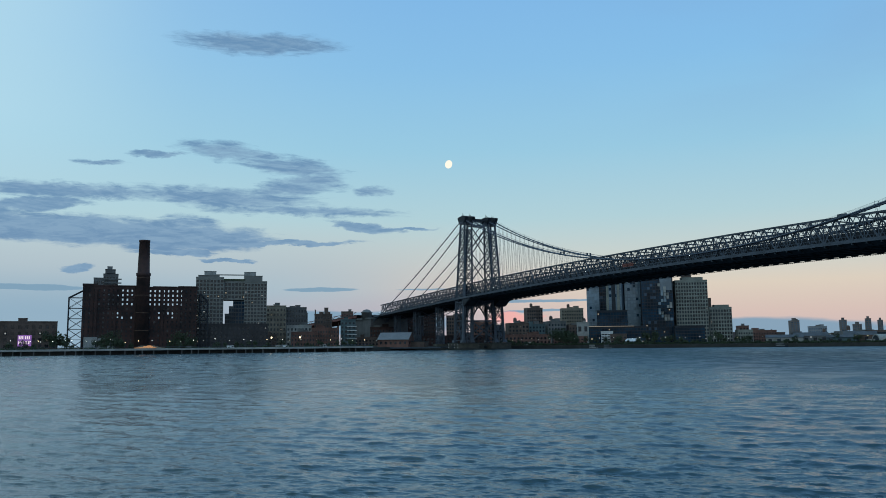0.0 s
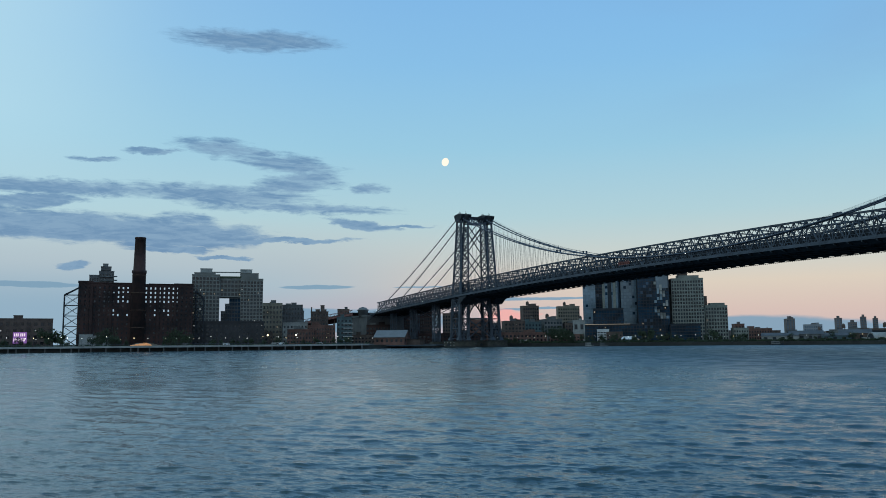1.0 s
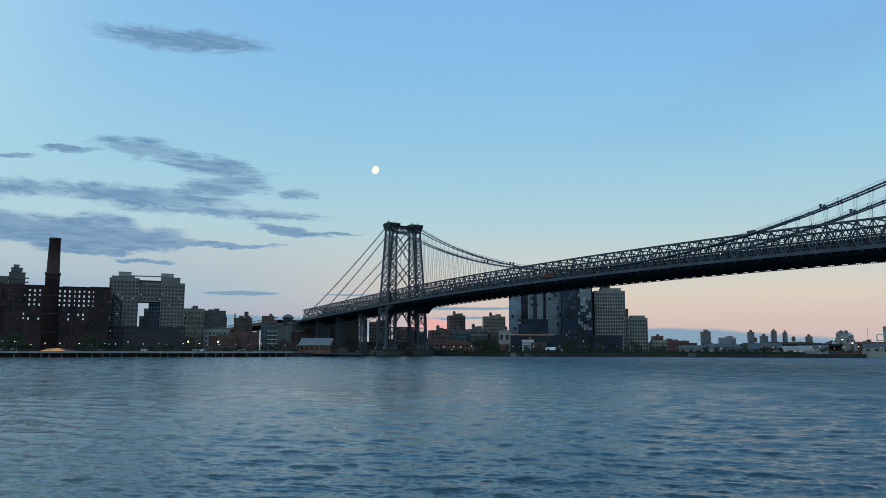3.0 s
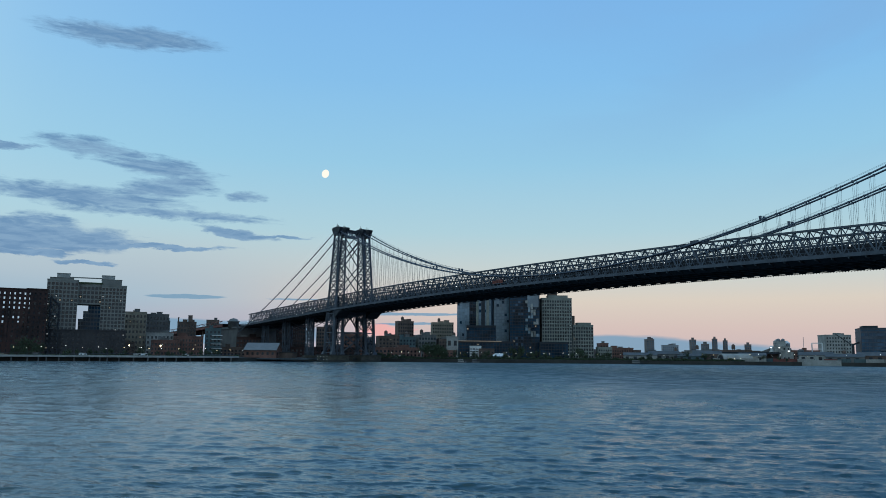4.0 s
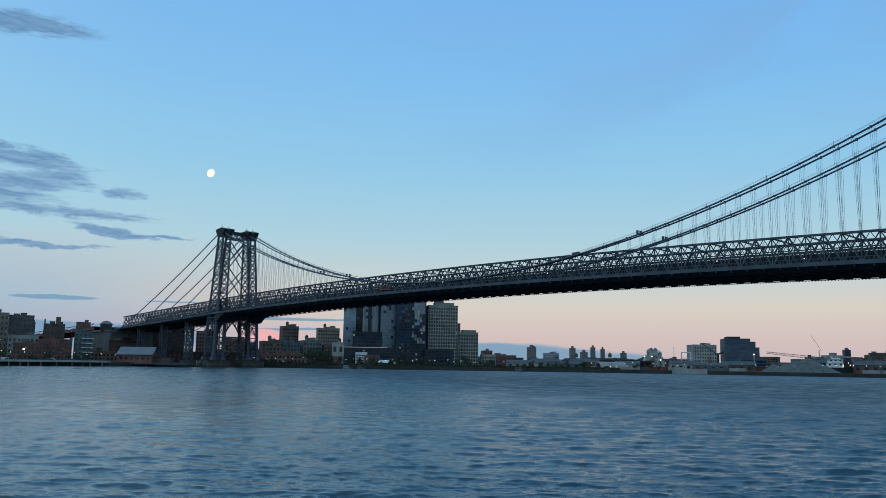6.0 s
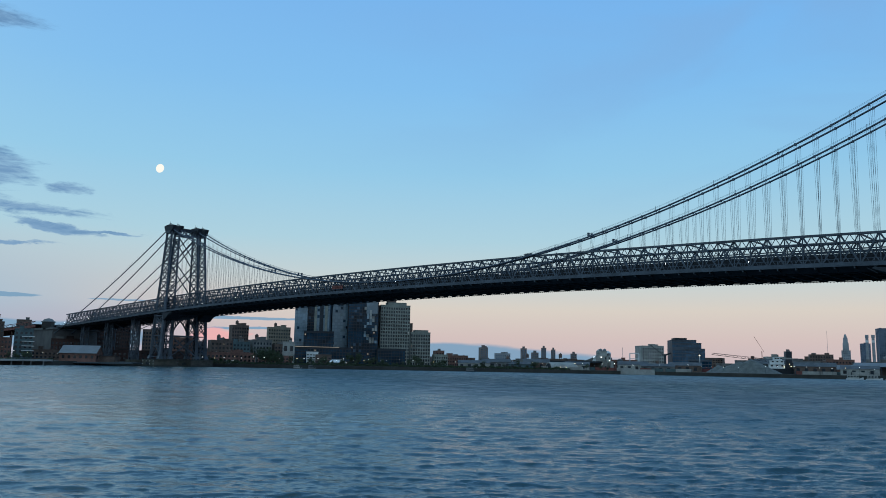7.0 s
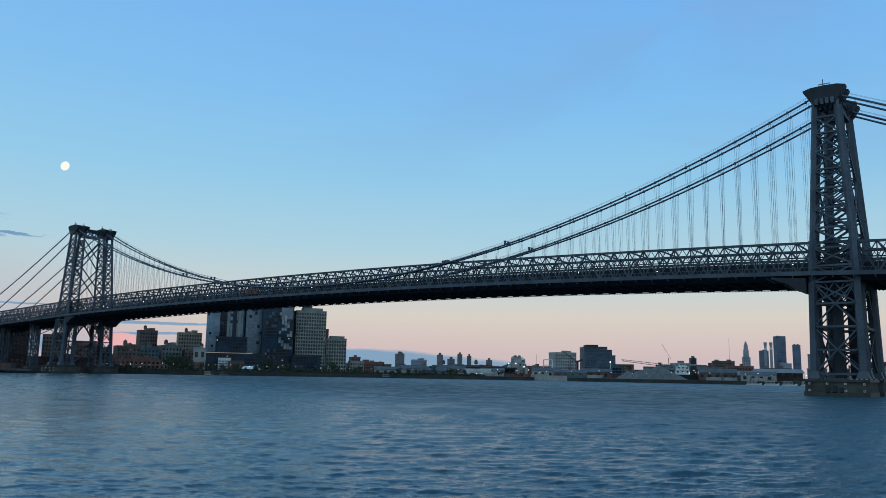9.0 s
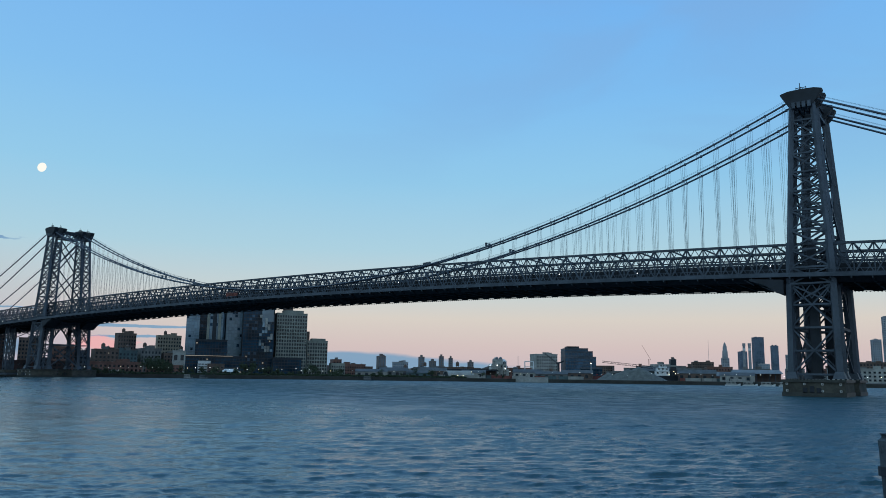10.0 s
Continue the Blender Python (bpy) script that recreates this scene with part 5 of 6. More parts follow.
def make_shed():
    s = thing("boat_shed", "red brick waterfront shed with pale gabled metal roof", "shed", at=pose(-58, 517, 1.8, 0, 0, -38))
    bm = bmesh.new()
    box(bm, -12, 12, -9, 9, 0, 6.2)
    l = [bm.verts.new(p) for p in ((12, -9, 6.2), (12, 9, 6.2), (12, 0, 11.0))]
    bm.faces.new(l)
    l = [bm.verts.new(p) for p in ((-12, -9, 6.2), (-12, 0, 11.0), (-12, 9, 6.2))]
    bm.faces.new(l)
    part("brick_shell", bm, BRICK_RED, s)
    for e in (-1, 1):
        bm = bmesh.new()
        v = [bm.verts.new(p) for p in ((-12.6, e * 9.8, 5.75), (12.6, e * 9.8, 5.75), (12.6, 0, 11.2), (-12.6, 0, 11.2), (-12.6, e * 9.8, 6.05), (12.6, e * 9.8, 6.05), (12.6, 0, 11.5), (-12.6, 0, 11.5))]
        for f in ((3, 2, 1, 0), (4, 5, 6, 7), (0, 1, 5, 4), (1, 2, 6, 5), (2, 3, 7, 6), (3, 0, 4, 7)):
            bm.faces.new([v[i] for i in f])
        part("roof_slope", bm, ROOF_METAL, s)
    me = pane_mesh(1.6, 2.0, GLASS)
    for k in range(6):
        ob = new("window", me)
        ob.parent = s
        ob.matrix_basis = Matrix.Translation((-9.5 + 3.8 * k, -9.1, 3.4))
    for k in range(3):
        ob = new("window", me)
        ob.parent = s
        ob.matrix_basis = Matrix.Translation((12.1, -5 + 5 * k, 3.4)) @ Matrix.Rotation(radians(90), 4, "Z")
    a = thing("shed_annex", "low brick annex with flat dark roof on the pier", "shed", at=pose(-42, 512, 1.8, 0, 0, -38))
    bm = bmesh.new()
    box(bm, -7, 7, -7, 7, 0, 4.2)
    part("wall", bm, BRICK_BROWN, a)
    bm = bmesh.new()
    box(bm, -7.4, 7.4, -7.4, 7.4, 4.2, 4.7)
    part("roof", bm, STEEL_DARK, a)
    p = thing("timber_pier", "dark timber pier carrying the sheds", "pier", at=pose(-52, 512, 0, 0, 0, -38))
    bm = bmesh.new()
    box(bm, -30, 30, -14, 30, 0.9, 1.8)
    part("pier_deck", bm, TIMBER, p)
    for k in range(16):
        bm = bmesh.new()
        tube(bm, [(-29 + 3.9 * k, -13, -2.5), (-29 + 3.9 * k, -13, 1.2)], 0.25, 8)
        part("pile", bm, STEEL_DARK, p)


make_shed()


def make_esplanade():
    e = thing("esplanade", "pale concrete waterfront walkway raised on dark piles", "walkway", kind="structure")
    n = 34
    bs = [-10 + 31 * k / n for k in range(n + 1)]
    bm = bmesh.new()
    rows = []
    for b in bs:
        near, far = polar(b, shore_at(b) - 7.0), polar(b, shore_at(b) + 1.5)
        rows.append([bm.verts.new(p) for p in ((near.x, near.y, 1.95), (far.x, far.y, 1.95), (far.x, far.y, 3.15), (near.x, near.y, 3.15))])
    for a, b in zip(rows, rows[1:]):
        for i in range(4):
            j = (i + 1) % 4
            bm.faces.new((a[i], a[j], b[j], b[i]))
    bm.faces.new(rows[0])
    bm.faces.new(rows[-1][::-1])
    part("deck_slab", bm, CONCRETE, e)
    for k in range(n):
        for f in (0.1, 0.6) if k % 4 == 0 else (0.4,):
            b = bs[k] + f * (bs[1] - bs[0])
            p = polar(b, shore_at(b) - 5.6)
            strut("pile_cap", (p.x, p.y, -2), (p.x, p.y, 1.95), 0.7, 0.7, e, CONCRETE_DARK)
            q = polar(b, shore_at(b) - 6.8)
            strut("rail_post", (q.x, q.y, 3.15), (q.x, q.y, 4.2), 0.1, 0.1, e, STEEL)
    q = [polar(b, shore_at(b) - 6.8, 4.2) for b in bs]
    bm = bmesh.new()
    tube(bm, q, 0.07, 6)
    part("guard_rail", bm, STEEL, e)


make_esplanade()


# ---------------------------------------------------------------- trees and lamps
def make_tree(seed, h, spread):
    rng = random.Random(seed)
    t = thing("tree", "leafy dark green waterfront tree with uneven crown", "tree", "waterfront trees")
    bm = bmesh.new()
    tube(bm, [(0, 0, -0.3), (0.1, 0, h * 0.25), (0.05, 0.1, h * 0.6)], [0.22, 0.16, 0.07], 7)
    for k in range(6):
        a = rng.random() * 6.28
        z = h * rng.uniform(0.25, 0.5)
        tube(bm, [(0.08, 0, z), (math.cos(a) * spread * 0.4, math.sin(a) * spread * 0.4, z + h * 0.15), (math.cos(a) * spread * 0.75, math.sin(a) * spread * 0.75, z + h * 0.3)], [0.09, 0.06, 0.03], 5)
    part("trunk", bm, BARK, t)
    bm = bmesh.new()
    lobes = [(rng.uniform(-0.5, 0.5) * spread, rng.uniform(-0.5, 0.5) * spread, h * rng.uniform(0.4, 0.85), spread * rng.uniform(0.35, 0.6)) for _ in range(8)]
    for _ in range(520):
        lx, ly, lz, lr = rng.choice(lobes)
        d = Vector((rng.gauss(0, 1), rng.gauss(0, 1), rng.gauss(0, 0.8))).normalized() * lr * rng.random() ** 0.4
        c = Vector((lx, ly, lz)) + d
        q = Euler((rng.random() * 6.28, rng.random() * 6.28, rng.random() * 6.28)).to_matrix()
        s = rng.uniform(0.18, 0.42)
        bm.faces.new([bm.verts.new(c + q @ Vector(v)) for v in ((-s, 0, 0), (0, -s * 0.6, 0.08), (s, 0, 0), (0, s * 0.6, 0.08))])
    part("crown", bm, LEAF, t)
    return t


KINDS = [make_tree(31, 7.5, 3.2), make_tree(32, 9.0, 3.6), make_tree(33, 6.0, 3.0)]
KINDS[0].matrix_world = pose(*polar(2.2, 603, 2.1))
KINDS[1].matrix_world = pose(*polar(2.9, 604, 2.1))
KINDS[2].matrix_world = pose(*polar(3.6, 603, 2.1))
rng = random.Random(9)
STANDS = [(-4, 1.2, 7, 0.8), (2.5, 4.4, 6, 0.9), (6.6, 8.6, 6, 1.0), (9.4, 14.0, 9, 0.75), (14.5, 20.0, 12, 0.7), (30.5, 33.0, 5, 0.7), (34.0, 36.0, 7, 1.35), (36.3, 44.5, 22, 0.75), (44.8, 47.6, 6, 0.8), (48.5, 54.5, 11, 0.75), (56.5, 60.0, 3, 0.6)]
for b0, b1, n, k in STANDS:
    for i in range(n):
        b = b0 + (b1 - b0) * (i + rng.random()) / n
        s = k * rng.uniform(0.7, 1.25)
        p = polar(b, shore_at(b) + rng.uniform(6, 22), 2.15)
        copy_thing(rng.choice(KINDS), pose(*p, 0, 0, rng.random() * 360) @ Matrix.Scale(s, 4))


def make_shrubs(name, label, b0, b1, n, off0, off1, h, seed):
    """A belt of bushes along the bank."""
    r2 = random.Random(seed)
    bm = bmesh.new()
    for i in range(n):
        bb = b0 + (b1 - b0) * r2.random()
        hh = h * (0.35 + 0.65 * abs(noise.noise(Vector((bb * 1.7, seed, 0)))) * 1.9)
        c = polar(bb, shore_at(bb) + r2.uniform(off0, off1), 2.1 + hh * r2.random() ** 0.8)
        q = Euler((r2.random() * 6.28, r2.random() * 6.28, r2.random() * 6.28)).to_matrix()
        s = r2.uniform(0.3, 0.75)
        bm.faces.new([bm.verts.new(c + q @ Vector(v)) for v in ((-s, 0, 0), (0, -s * 0.6, 0.1), (s, 0, 0), (0, s * 0.6, 0.1))])
    tagged(new(name, mesh_of(name, bm, LEAF)), label, "shrubs", kind="stuff")


make_shrubs("shrub_belt", "dark low shrubs and weeds along the bank", 29.5, 47.5, 8000, 3, 14, 3.6, 1)
make_shrubs("shrub_belt", "dark low shrubs along the industrial bank", 47.5, 56.5, 5000, 3, 14, 3.0, 2)
make_shrubs("shrub_belt", "low planting along the esplanade", -5.0, 21.0, 7000, 3, 12, 2.6, 3)
for bb, sc in ((2.75, 1.35), (3.3, 1.6), (3.75, 1.3), (7.3, 1.5), (7.85, 1.4), (8.3, 1.2), (-0.55, 1.9), (-0.1, 2.1), (0.35, 1.8), (34.6, 1.9), (35.1, 2.0), (35.5, 1.7), (40.6, 1.5), (41.2, 1.6), (45.4, 1.5)):
    copy_thing(rng.choice(KINDS), pose(*polar(bb, shore_at(bb) + (60 if bb < 2 or bb > 9 else 26), 2.1), 0, 0, bb * 70) @ Matrix.Scale(sc, 4))


def make_lamp(h, mat, r):
    l = thing("street_lamp", "slim dark street lamp with a glowing head", "street lamp", "waterfront lamps")
    bm = bmesh.new()
    tube(bm, [(0, 0, 0), (0, 0, 0.5), (0, 0, h)], [0.14, 0.08, 0.05], 6)
    part("post", bm, STEEL_DARK, l)
    bm = bmesh.new()
    bmesh.ops.create_icosphere(bm, subdivisions=2, radius=r, matrix=Matrix.Translation((0, 0, h + r * 0.7)))
    part("lamp_head", bm, mat, l)
    return l


cool, warm = make_lamp(5.5, BULB_WHITE, 0.2), make_lamp(5.0, BULB_WARM, 0.2)
flood = make_lamp(7.5, BULB_WARM, 0.6)
cool.matrix_world = pose(*polar(0.4, 541, 3.15))
warm.matrix_world = pose(*polar(-1.2, 543, 3.15))
flood.matrix_world = pose(*polar(13.75, 600, 2.1))
copy_thing(flood, pose(*polar(15.75, 602, 2.1)))
for b0, b1, n in ((-4.0, 21.5, 30), (29.5, 36.0, 10), (36.5, 47.0, 16), (48.0, 62.0, 20), (62.5, 70.0, 9), (70.0, 84.0, 18)):
    for i in range(n):
        b = b0 + (b1 - b0) * (i + rng.uniform(0.2, 0.8)) / n
        z = 3.1 if b < 21 else 2.1
        copy_thing(cool if rng.random() < 0.62 else warm, pose(*polar(b, shore_at(b) + (0.5 if b < 21 else rng.uniform(4, 30)), z)) @ Matrix.Scale(rng.uniform(0.75, 1.05), 4))


# ---------------------------------------------------------------- lights on the bridge
def bridge_lamps():
    l = thing("bridge_lamp", "small white lamp on a short post by the bridge footway", "lamp", "bridge lamps")
    bm = bmesh.new()
    tube(bm, [(0, 0, 0), (0, 0, 2.6)], 0.07, 6)
    part("post", bm, STEEL_DARK, l)
    bm = bmesh.new()
    bmesh.ops.create_icosphere(bm, subdivisions=1, radius=0.17, matrix=Matrix.Translation((0, 0, 2.8)))
    part("lamp_head", bm, BULB_WHITE, l)
    r2 = random.Random(4)
    first = True
    y = -20.0
    while y < SPAN + SIDE - 8:
        y += r2.uniform(24, 60) if y < 380 else r2.uniform(5, 11)
        if abs(y) < 10 or abs(y - SPAN) < 10:
            continue
        x = r2.choice((-15.5, -8.5, 4.2))
        z = top_z(y) - TRUSS_H - 0.2
        m = pose(x, y, z)
        if first:
            l.matrix_world = m
            first = False
        else:
            copy_thing(l, m)


bridge_lamps()


def make_netting(y):
    n = thing("work_platform", "red netted work platform hung on the truss", "work platform", at=pose(-10.9, y, top_z(y) - 8.4))
    bm = bmesh.new()
    box(bm, -0.2, 0.15, -4.5, 4.5, 0.0, 1.9)
    for k in range(7):
        box(bm, -0.32, -0.2, -4.5 + 1.48 * k, -4.4 + 1.48 * k, 0.0, 2.3)
    for z in (0.0, 1.1, 2.2):
        box(bm, -0.34, -0.22, -4.5, 4.5, z, z + 0.12)
    part("netting", bm, RED_PAINT, n)
    for k in range(5):
        strut("hanger", (0.2, -4.4 + 2.2 * k, 1.8), (0.2, -4.4 + 2.2 * k, 8.2), 0.1, 0.1, n)


make_netting(295.0)


# ---------------------------------------------------------------- industrial shore
def silo(name, label, b, d, r, h, mat):
    p = polar(b, d, 2.0)
    s = thing(name, label, "silo", at=pose(*p))
    bm = bmesh.new()
    tube(bm, [(0, 0, 0), (0, 0, h * 0.9), (0, 0, h)], [r, r, r * 0.35], 18)
    part("drum", bm, mat, s, smooth=False)
    bm = bmesh.new()
    for k in range(4):
        tube(bm, [(0, 0, h * 0.2 * (k + 1)), (0, 0, h * 0.2 * (k + 1) + 0.2)], r + 0.08, 18)
    part("hoop", bm, STEEL, s)
    return s


def make_plant():
    for i, (b, d, r, h) in enumerate(((58.25, 745, 2.6, 13.5), (58.62, 748, 3.6, 19.5), (59.1, 746, 3.6, 18.0), (60.0, 750, 2.6, 11.0))):
        silo("silo", "pale steel cement silo with hoops", b, d, r, h, (WHITE, CONCRETE, WHITE, CONCRETE_DARK)[i])
    p = polar(61.0, 742, 2.0)
    f = thing("loading_frame", "white steel loading frame at the cement works", "steel frame", at=pose(*p, 0, 0, -58))
    for x in (-4, 4):
        for y in (-3, 3):
            strut("leg", (x, y, 0), (x, y, 16), 0.6, 0.6, f, WHITE)
    for z in (6, 11, 16):
        for y in (-3, 3):
            strut("beam", (-4, y, z), (4, y, z), 0.6, 0.6, f, WHITE)
    p = polar(57.7, 744, 2.0)
    c = thing("conveyor", "sloping grey conveyor gallery on steel legs", "conveyor", at=pose(*p, 0, 0, -58))
    strut("gallery", (-14, 0, 3), (12, 0, 13), 2.2, 2.0, c, CONCRETE_DARK)
    for x, z in ((-8, 5), (0, 8), (8, 11)):
        strut("leg", (x, 0, 0), (x, 0, z), 0.4, 0.4, c, STEEL_DARK)
    p = polar(63.1, 760, 2.0)
    k = thing("loader_crane", "dark slewing crane with raised lattice jib", "crane", at=pose(*p, 0, 0, -60))
    strut("mast", (0, 0, 0), (0, 0, 16), 2.0, 2.0, k, STEEL_DARK)
    strut("jib", (0, 0, 14), (-13, 0, 24), 0.7, 0.7, k, STEEL_DARK)
    strut("counter_jib", (0, 0, 15), (5, 0, 17), 1.4, 1.4, k, STEEL_DARK)
    # long dark pier shed and pale fabric hall
    for bb, w, h, lab in ((56.2, 62, 8.0, "long dark open pier shed on steel posts"),):
        s = thing("pier_shed", lab, "shed", at=pose(*polar(bb, 715, 2.0), 0, 0, -bb))
        bm = bmesh.new()
        box(bm, -w / 2, w / 2, -5, 5, h - 1.6, h)
        part("roof", bm, STEEL_DARK, s)
        for i in range(14):
            strut("post", (-w / 2 + 1 + (w - 2) * i / 13, -4.5, 0), (-w / 2 + 1 + (w - 2) * i / 13, -4.5, h - 1.6), 0.4, 0.4, s, STEEL_DARK)
        bm = bmesh.new()
        box(bm, -w / 2, w / 2, 4.4, 5, 0, h - 1.6)
        part("back_wall", bm, BRICK_BROWN, s)
    s = thing("fabric_hall", "white arched fabric storage hall on the quay", "storage hall", at=pose(*polar(55.9, 662, 2.0), 0, 0, -30))
    bm = bmesh.new()
    n = 12
    rows = [[bm.verts.new((x, -6.5 * math.cos(math.pi * i / n), 6.2 * math.sin(math.pi * i / n))) for i in range(n + 1)] for x in (-12, 12)]
    for i in range(n):
        bm.faces.new((rows[0][i], rows[0][i + 1], rows[1][i + 1], rows[1][i]))
    bm.faces.new(rows[0])
    bm.faces.new(rows[1][::-1])
    part("cover", bm, CONCRETE, s)
    # a thin dark arch on the closed end paints the shade of an opening
    bm = bmesh.new()
    arch = [(-12.06, -5.6 * math.cos(math.pi * i / n), 5.3 * math.sin(math.pi * i / n)) for i in range(n + 1)]
    near_ring = [bm.verts.new(v) for v in arch]
    back_ring = [bm.verts.new((v[0] + 0.05, v[1], v[2])) for v in arch]
    bm.faces.new(near_ring[::-1])
    bm.faces.new(back_ring)
    part("open_end", bm, STEEL_DARK, s, "dark sheet painted as the shaded open end of the hall")
    for k in range(5):
        bm = bmesh.new()
        bmesh.ops.create_icosphere(bm, subdivisions=1, radius=0.25, matrix=Matrix.Translation((-9 + 5 * k, -6.9, 2.2)))
        part("wall_light", bm, BULB_WARM, s)
    s2 = thing("quay_wall", "pale low concrete quay wall with white band", "quay", at=pose(*polar(61.2, 641, 0.5), 0, 0, -61))
    bm = bmesh.new()
    box(bm, -13, 13, -1.5, 1.5, -1, 3.2)
    part("wall", bm, CONCRETE, s2)


make_plant()


def make_batch_house():
    """Blocky concrete batching house between the silos."""
    f = thing("batching_house", "pale concrete batching house with rooftop hoppers and floodlights", "works building", at=pose(*polar(58.85, 738, 2.0), 0, 0, -58))
    for x0, x1, h in ((-6.5, 6.5, 13.0), (-4.0, 3.0, 17.0), (3.2, 9.0, 8.0), (-11.0, -6.6, 7.0)):
        bm = bmesh.new()
        box(bm, x0, x1, -3.5, 3.5, 0, h)
        box(bm, x0 - 0.25, x1 + 0.25, -3.7, 3.7, h, h + 0.4)
        part("block", bm, CONCRETE, f)
    for x, h in ((-2.4, 17.4), (1.2, 17.4), (5.0, 13.4)):
        bm = bmesh.new()
        tube(bm, [(x, 0, h - 4.2 if x > 4 else h), (x, 0, h + 1.6), (x, 0, h + 2.4)], [1.5, 1.5, 0.4], 12)
        part("hopper", bm, ROOF_METAL, f)
    for x, z in ((-8.5, 12.0), (-2.0, 12.0), (5.5, 9.0)):
        bm = bmesh.new()
        bmesh.ops.create_icosphere(bm, subdivisions=1, radius=0.45, matrix=Matrix.Translation((x, -3.9, z)))
        part("floodlight", bm, BULB_WHITE, f)
    for x in (-5.0, -1.5, 2.0, 5.2):
        for z in (3.0, 7.0, 11.0):
            if (x + z) % 3 > 0.9:
                bm = bmesh.new()
                box(bm, x - 0.6, x + 0.6, -3.56, -3.45, z - 0.8, z + 0.8)
                part("window", bm, GLASS, f)


make_batch_house()


def make_container(mat):
    c = thing("shipping_container", "stacked steel container box on the quay", "container", "yard containers")
    bm = bmesh.new()
    box(bm, -6, 6, -1.2, 1.2, 0, 2.5)
    for k in range(15):
        x = -5.7 + 0.8 * k
        box(bm, x, x + 0.3, -1.26, -1.2, 0.15, 2.35)
    part("shell", bm, mat, c)
    bm = bmesh.new()
    for x in (-6.05, 5.9):
        box(bm, x, x + 0.15, -1.3, 1.3, 0, 2.6)
    part("corner_frame", bm, STEEL_DARK, c)
    return c


boxes = [make_container(m) for m in (CONCRETE, RED_PAINT, TEAL)]
for c, bb in zip(boxes, (56.9, 61.9, 62.4)):
    c.matrix_world = pose(*polar(bb, shore_at(bb) + 9, 2.15), 0, 0, -bb)
r3 = random.Random(21)
for i in range(22):
    bb = r3.choice((r3.uniform(54.5, 60.5), r3.uniform(61.5, 66.5), r3.uniform(71.8, 75.5)))
    copy_thing(r3.choice(boxes + boxes[:1]), pose(*polar(bb, shore_at(bb) + r3.uniform(8, 40), 2.15), 0, 0, -bb + r3.uniform(-12, 12)))


def make_yard_shed(bb, off, w, h, wall, label):
    """A gabled metal shed with a sliding door, its ridge along the bank."""
    s = thing("yard_shed", label, "shed", "yard sheds", at=pose(*polar(bb, shore_at(bb) + off, 2.1), 0, 0, -bb))
    bm = bmesh.new()
    box(bm, -w / 2, w / 2, -5, 5, 0, h * 0.66)
    part("wall", bm, wall, s)
    bm = bmesh.new()
    taper(bm, (-w / 2 - 0.4, w / 2 + 0.4, -5.5, 5.5, h * 0.66), (-w / 2 - 0.2, w / 2 + 0.2, -0.2, 0.2, h))
    part("roof", bm, SHED_ROOF, s)
    for k in range(int(w / 6)):
        x = -w / 2 + 3 + 6 * k
        bm = bmesh.new()
        box(bm, x - 1.2, x + 1.2, -5.07, -4.98, 0.1 if k % 3 == 1 else 1.3, h * 0.5)
        part("door" if k % 3 == 1 else "window", bm, STEEL_DARK if k % 3 == 1 else GLASS, s)


for bb, off, w, h, wall, label in ((49.6, 16, 26, 6.5, CONCRETE, "low pale shed with a shallow metal roof"), (51.2, 22, 24, 8.0, CONCRETE_DARK, "grey metal shed with shallow roof"), (53.0, 18, 20, 6.0, TEAL, "teal metal shed on the quay"),
                                   (54.1, 30, 22, 8.5, BRICK_BROWN, "brown brick yard shed beside the dark pier"), (57.0, 26, 20, 7.0, CONCRETE, "pale works shed beside the silos"), (60.9, 28, 24, 8.0, CONCRETE, "white-walled works shed on the quay"), (62.6, 20, 26, 6.5, CONCRETE_DARK, "long grey yard shed"),
                                   (64.4, 34, 26, 8.0, BRICK_BROWN, "brown brick yard shed with metal roof"), (69.9, 60, 24, 12.0, CONCRETE_DARK, "grey shed behind the gravel"), (72.6, 44, 30, 9.5, BRICK_BROWN, "long brown brick pier shed"), (75.2, 30, 26, 7.5, CONCRETE, "pale pier shed near the ferries")):
    make_yard_shed(bb, off, w, h, wall, label)


def make_pile(b, d, w, h, seed, label):
    p = polar(b, d, 1.9)
    bm = bmesh.new()
    n, m = 40, 12
    r2 = random.Random(seed)
    bumps = [(r2.uniform(-0.55, 0.55), r2.uniform(0.6, 1.0)) for _ in range(1)] + [(0, 1)]
    rows = []
    for i in range(n + 1):
        u = -1 + 2 * i / n
        row = []
        for j in range(m + 1):
            v = -1 + 2 * j / m
            z = max(k * max(0, 1 - math.hypot((u - c) * 1.25, v)) for c, k in bumps)
            z = z * h + 0.3 * noise.noise(Vector((u * 9, v * 5, seed))) * (z > 0.02)
            row.append(bm.verts.new((u * w / 2, v * 13, max(0, z))))
        rows.append(row)
    for a, c in zip(rows, rows[1:]):
        for j in range(m):
            bm.faces.new((a[j], c[j], c[j + 1], a[j + 1]))
    ob = new("gravel_pile", mesh_of("gravel_pile", bm, GRAVEL, True))
    ob.matrix_world = pose(*p, 0, 0, -b)
    tagged(ob, label, "gravel pile", "gravel piles")


make_pile(68.7, 662, 58, 11.5, 3, "broad grey gravel heap on the quay")
make_pile(66.6, 668, 26, 6.5, 5, "small grey gravel heap on the quay")


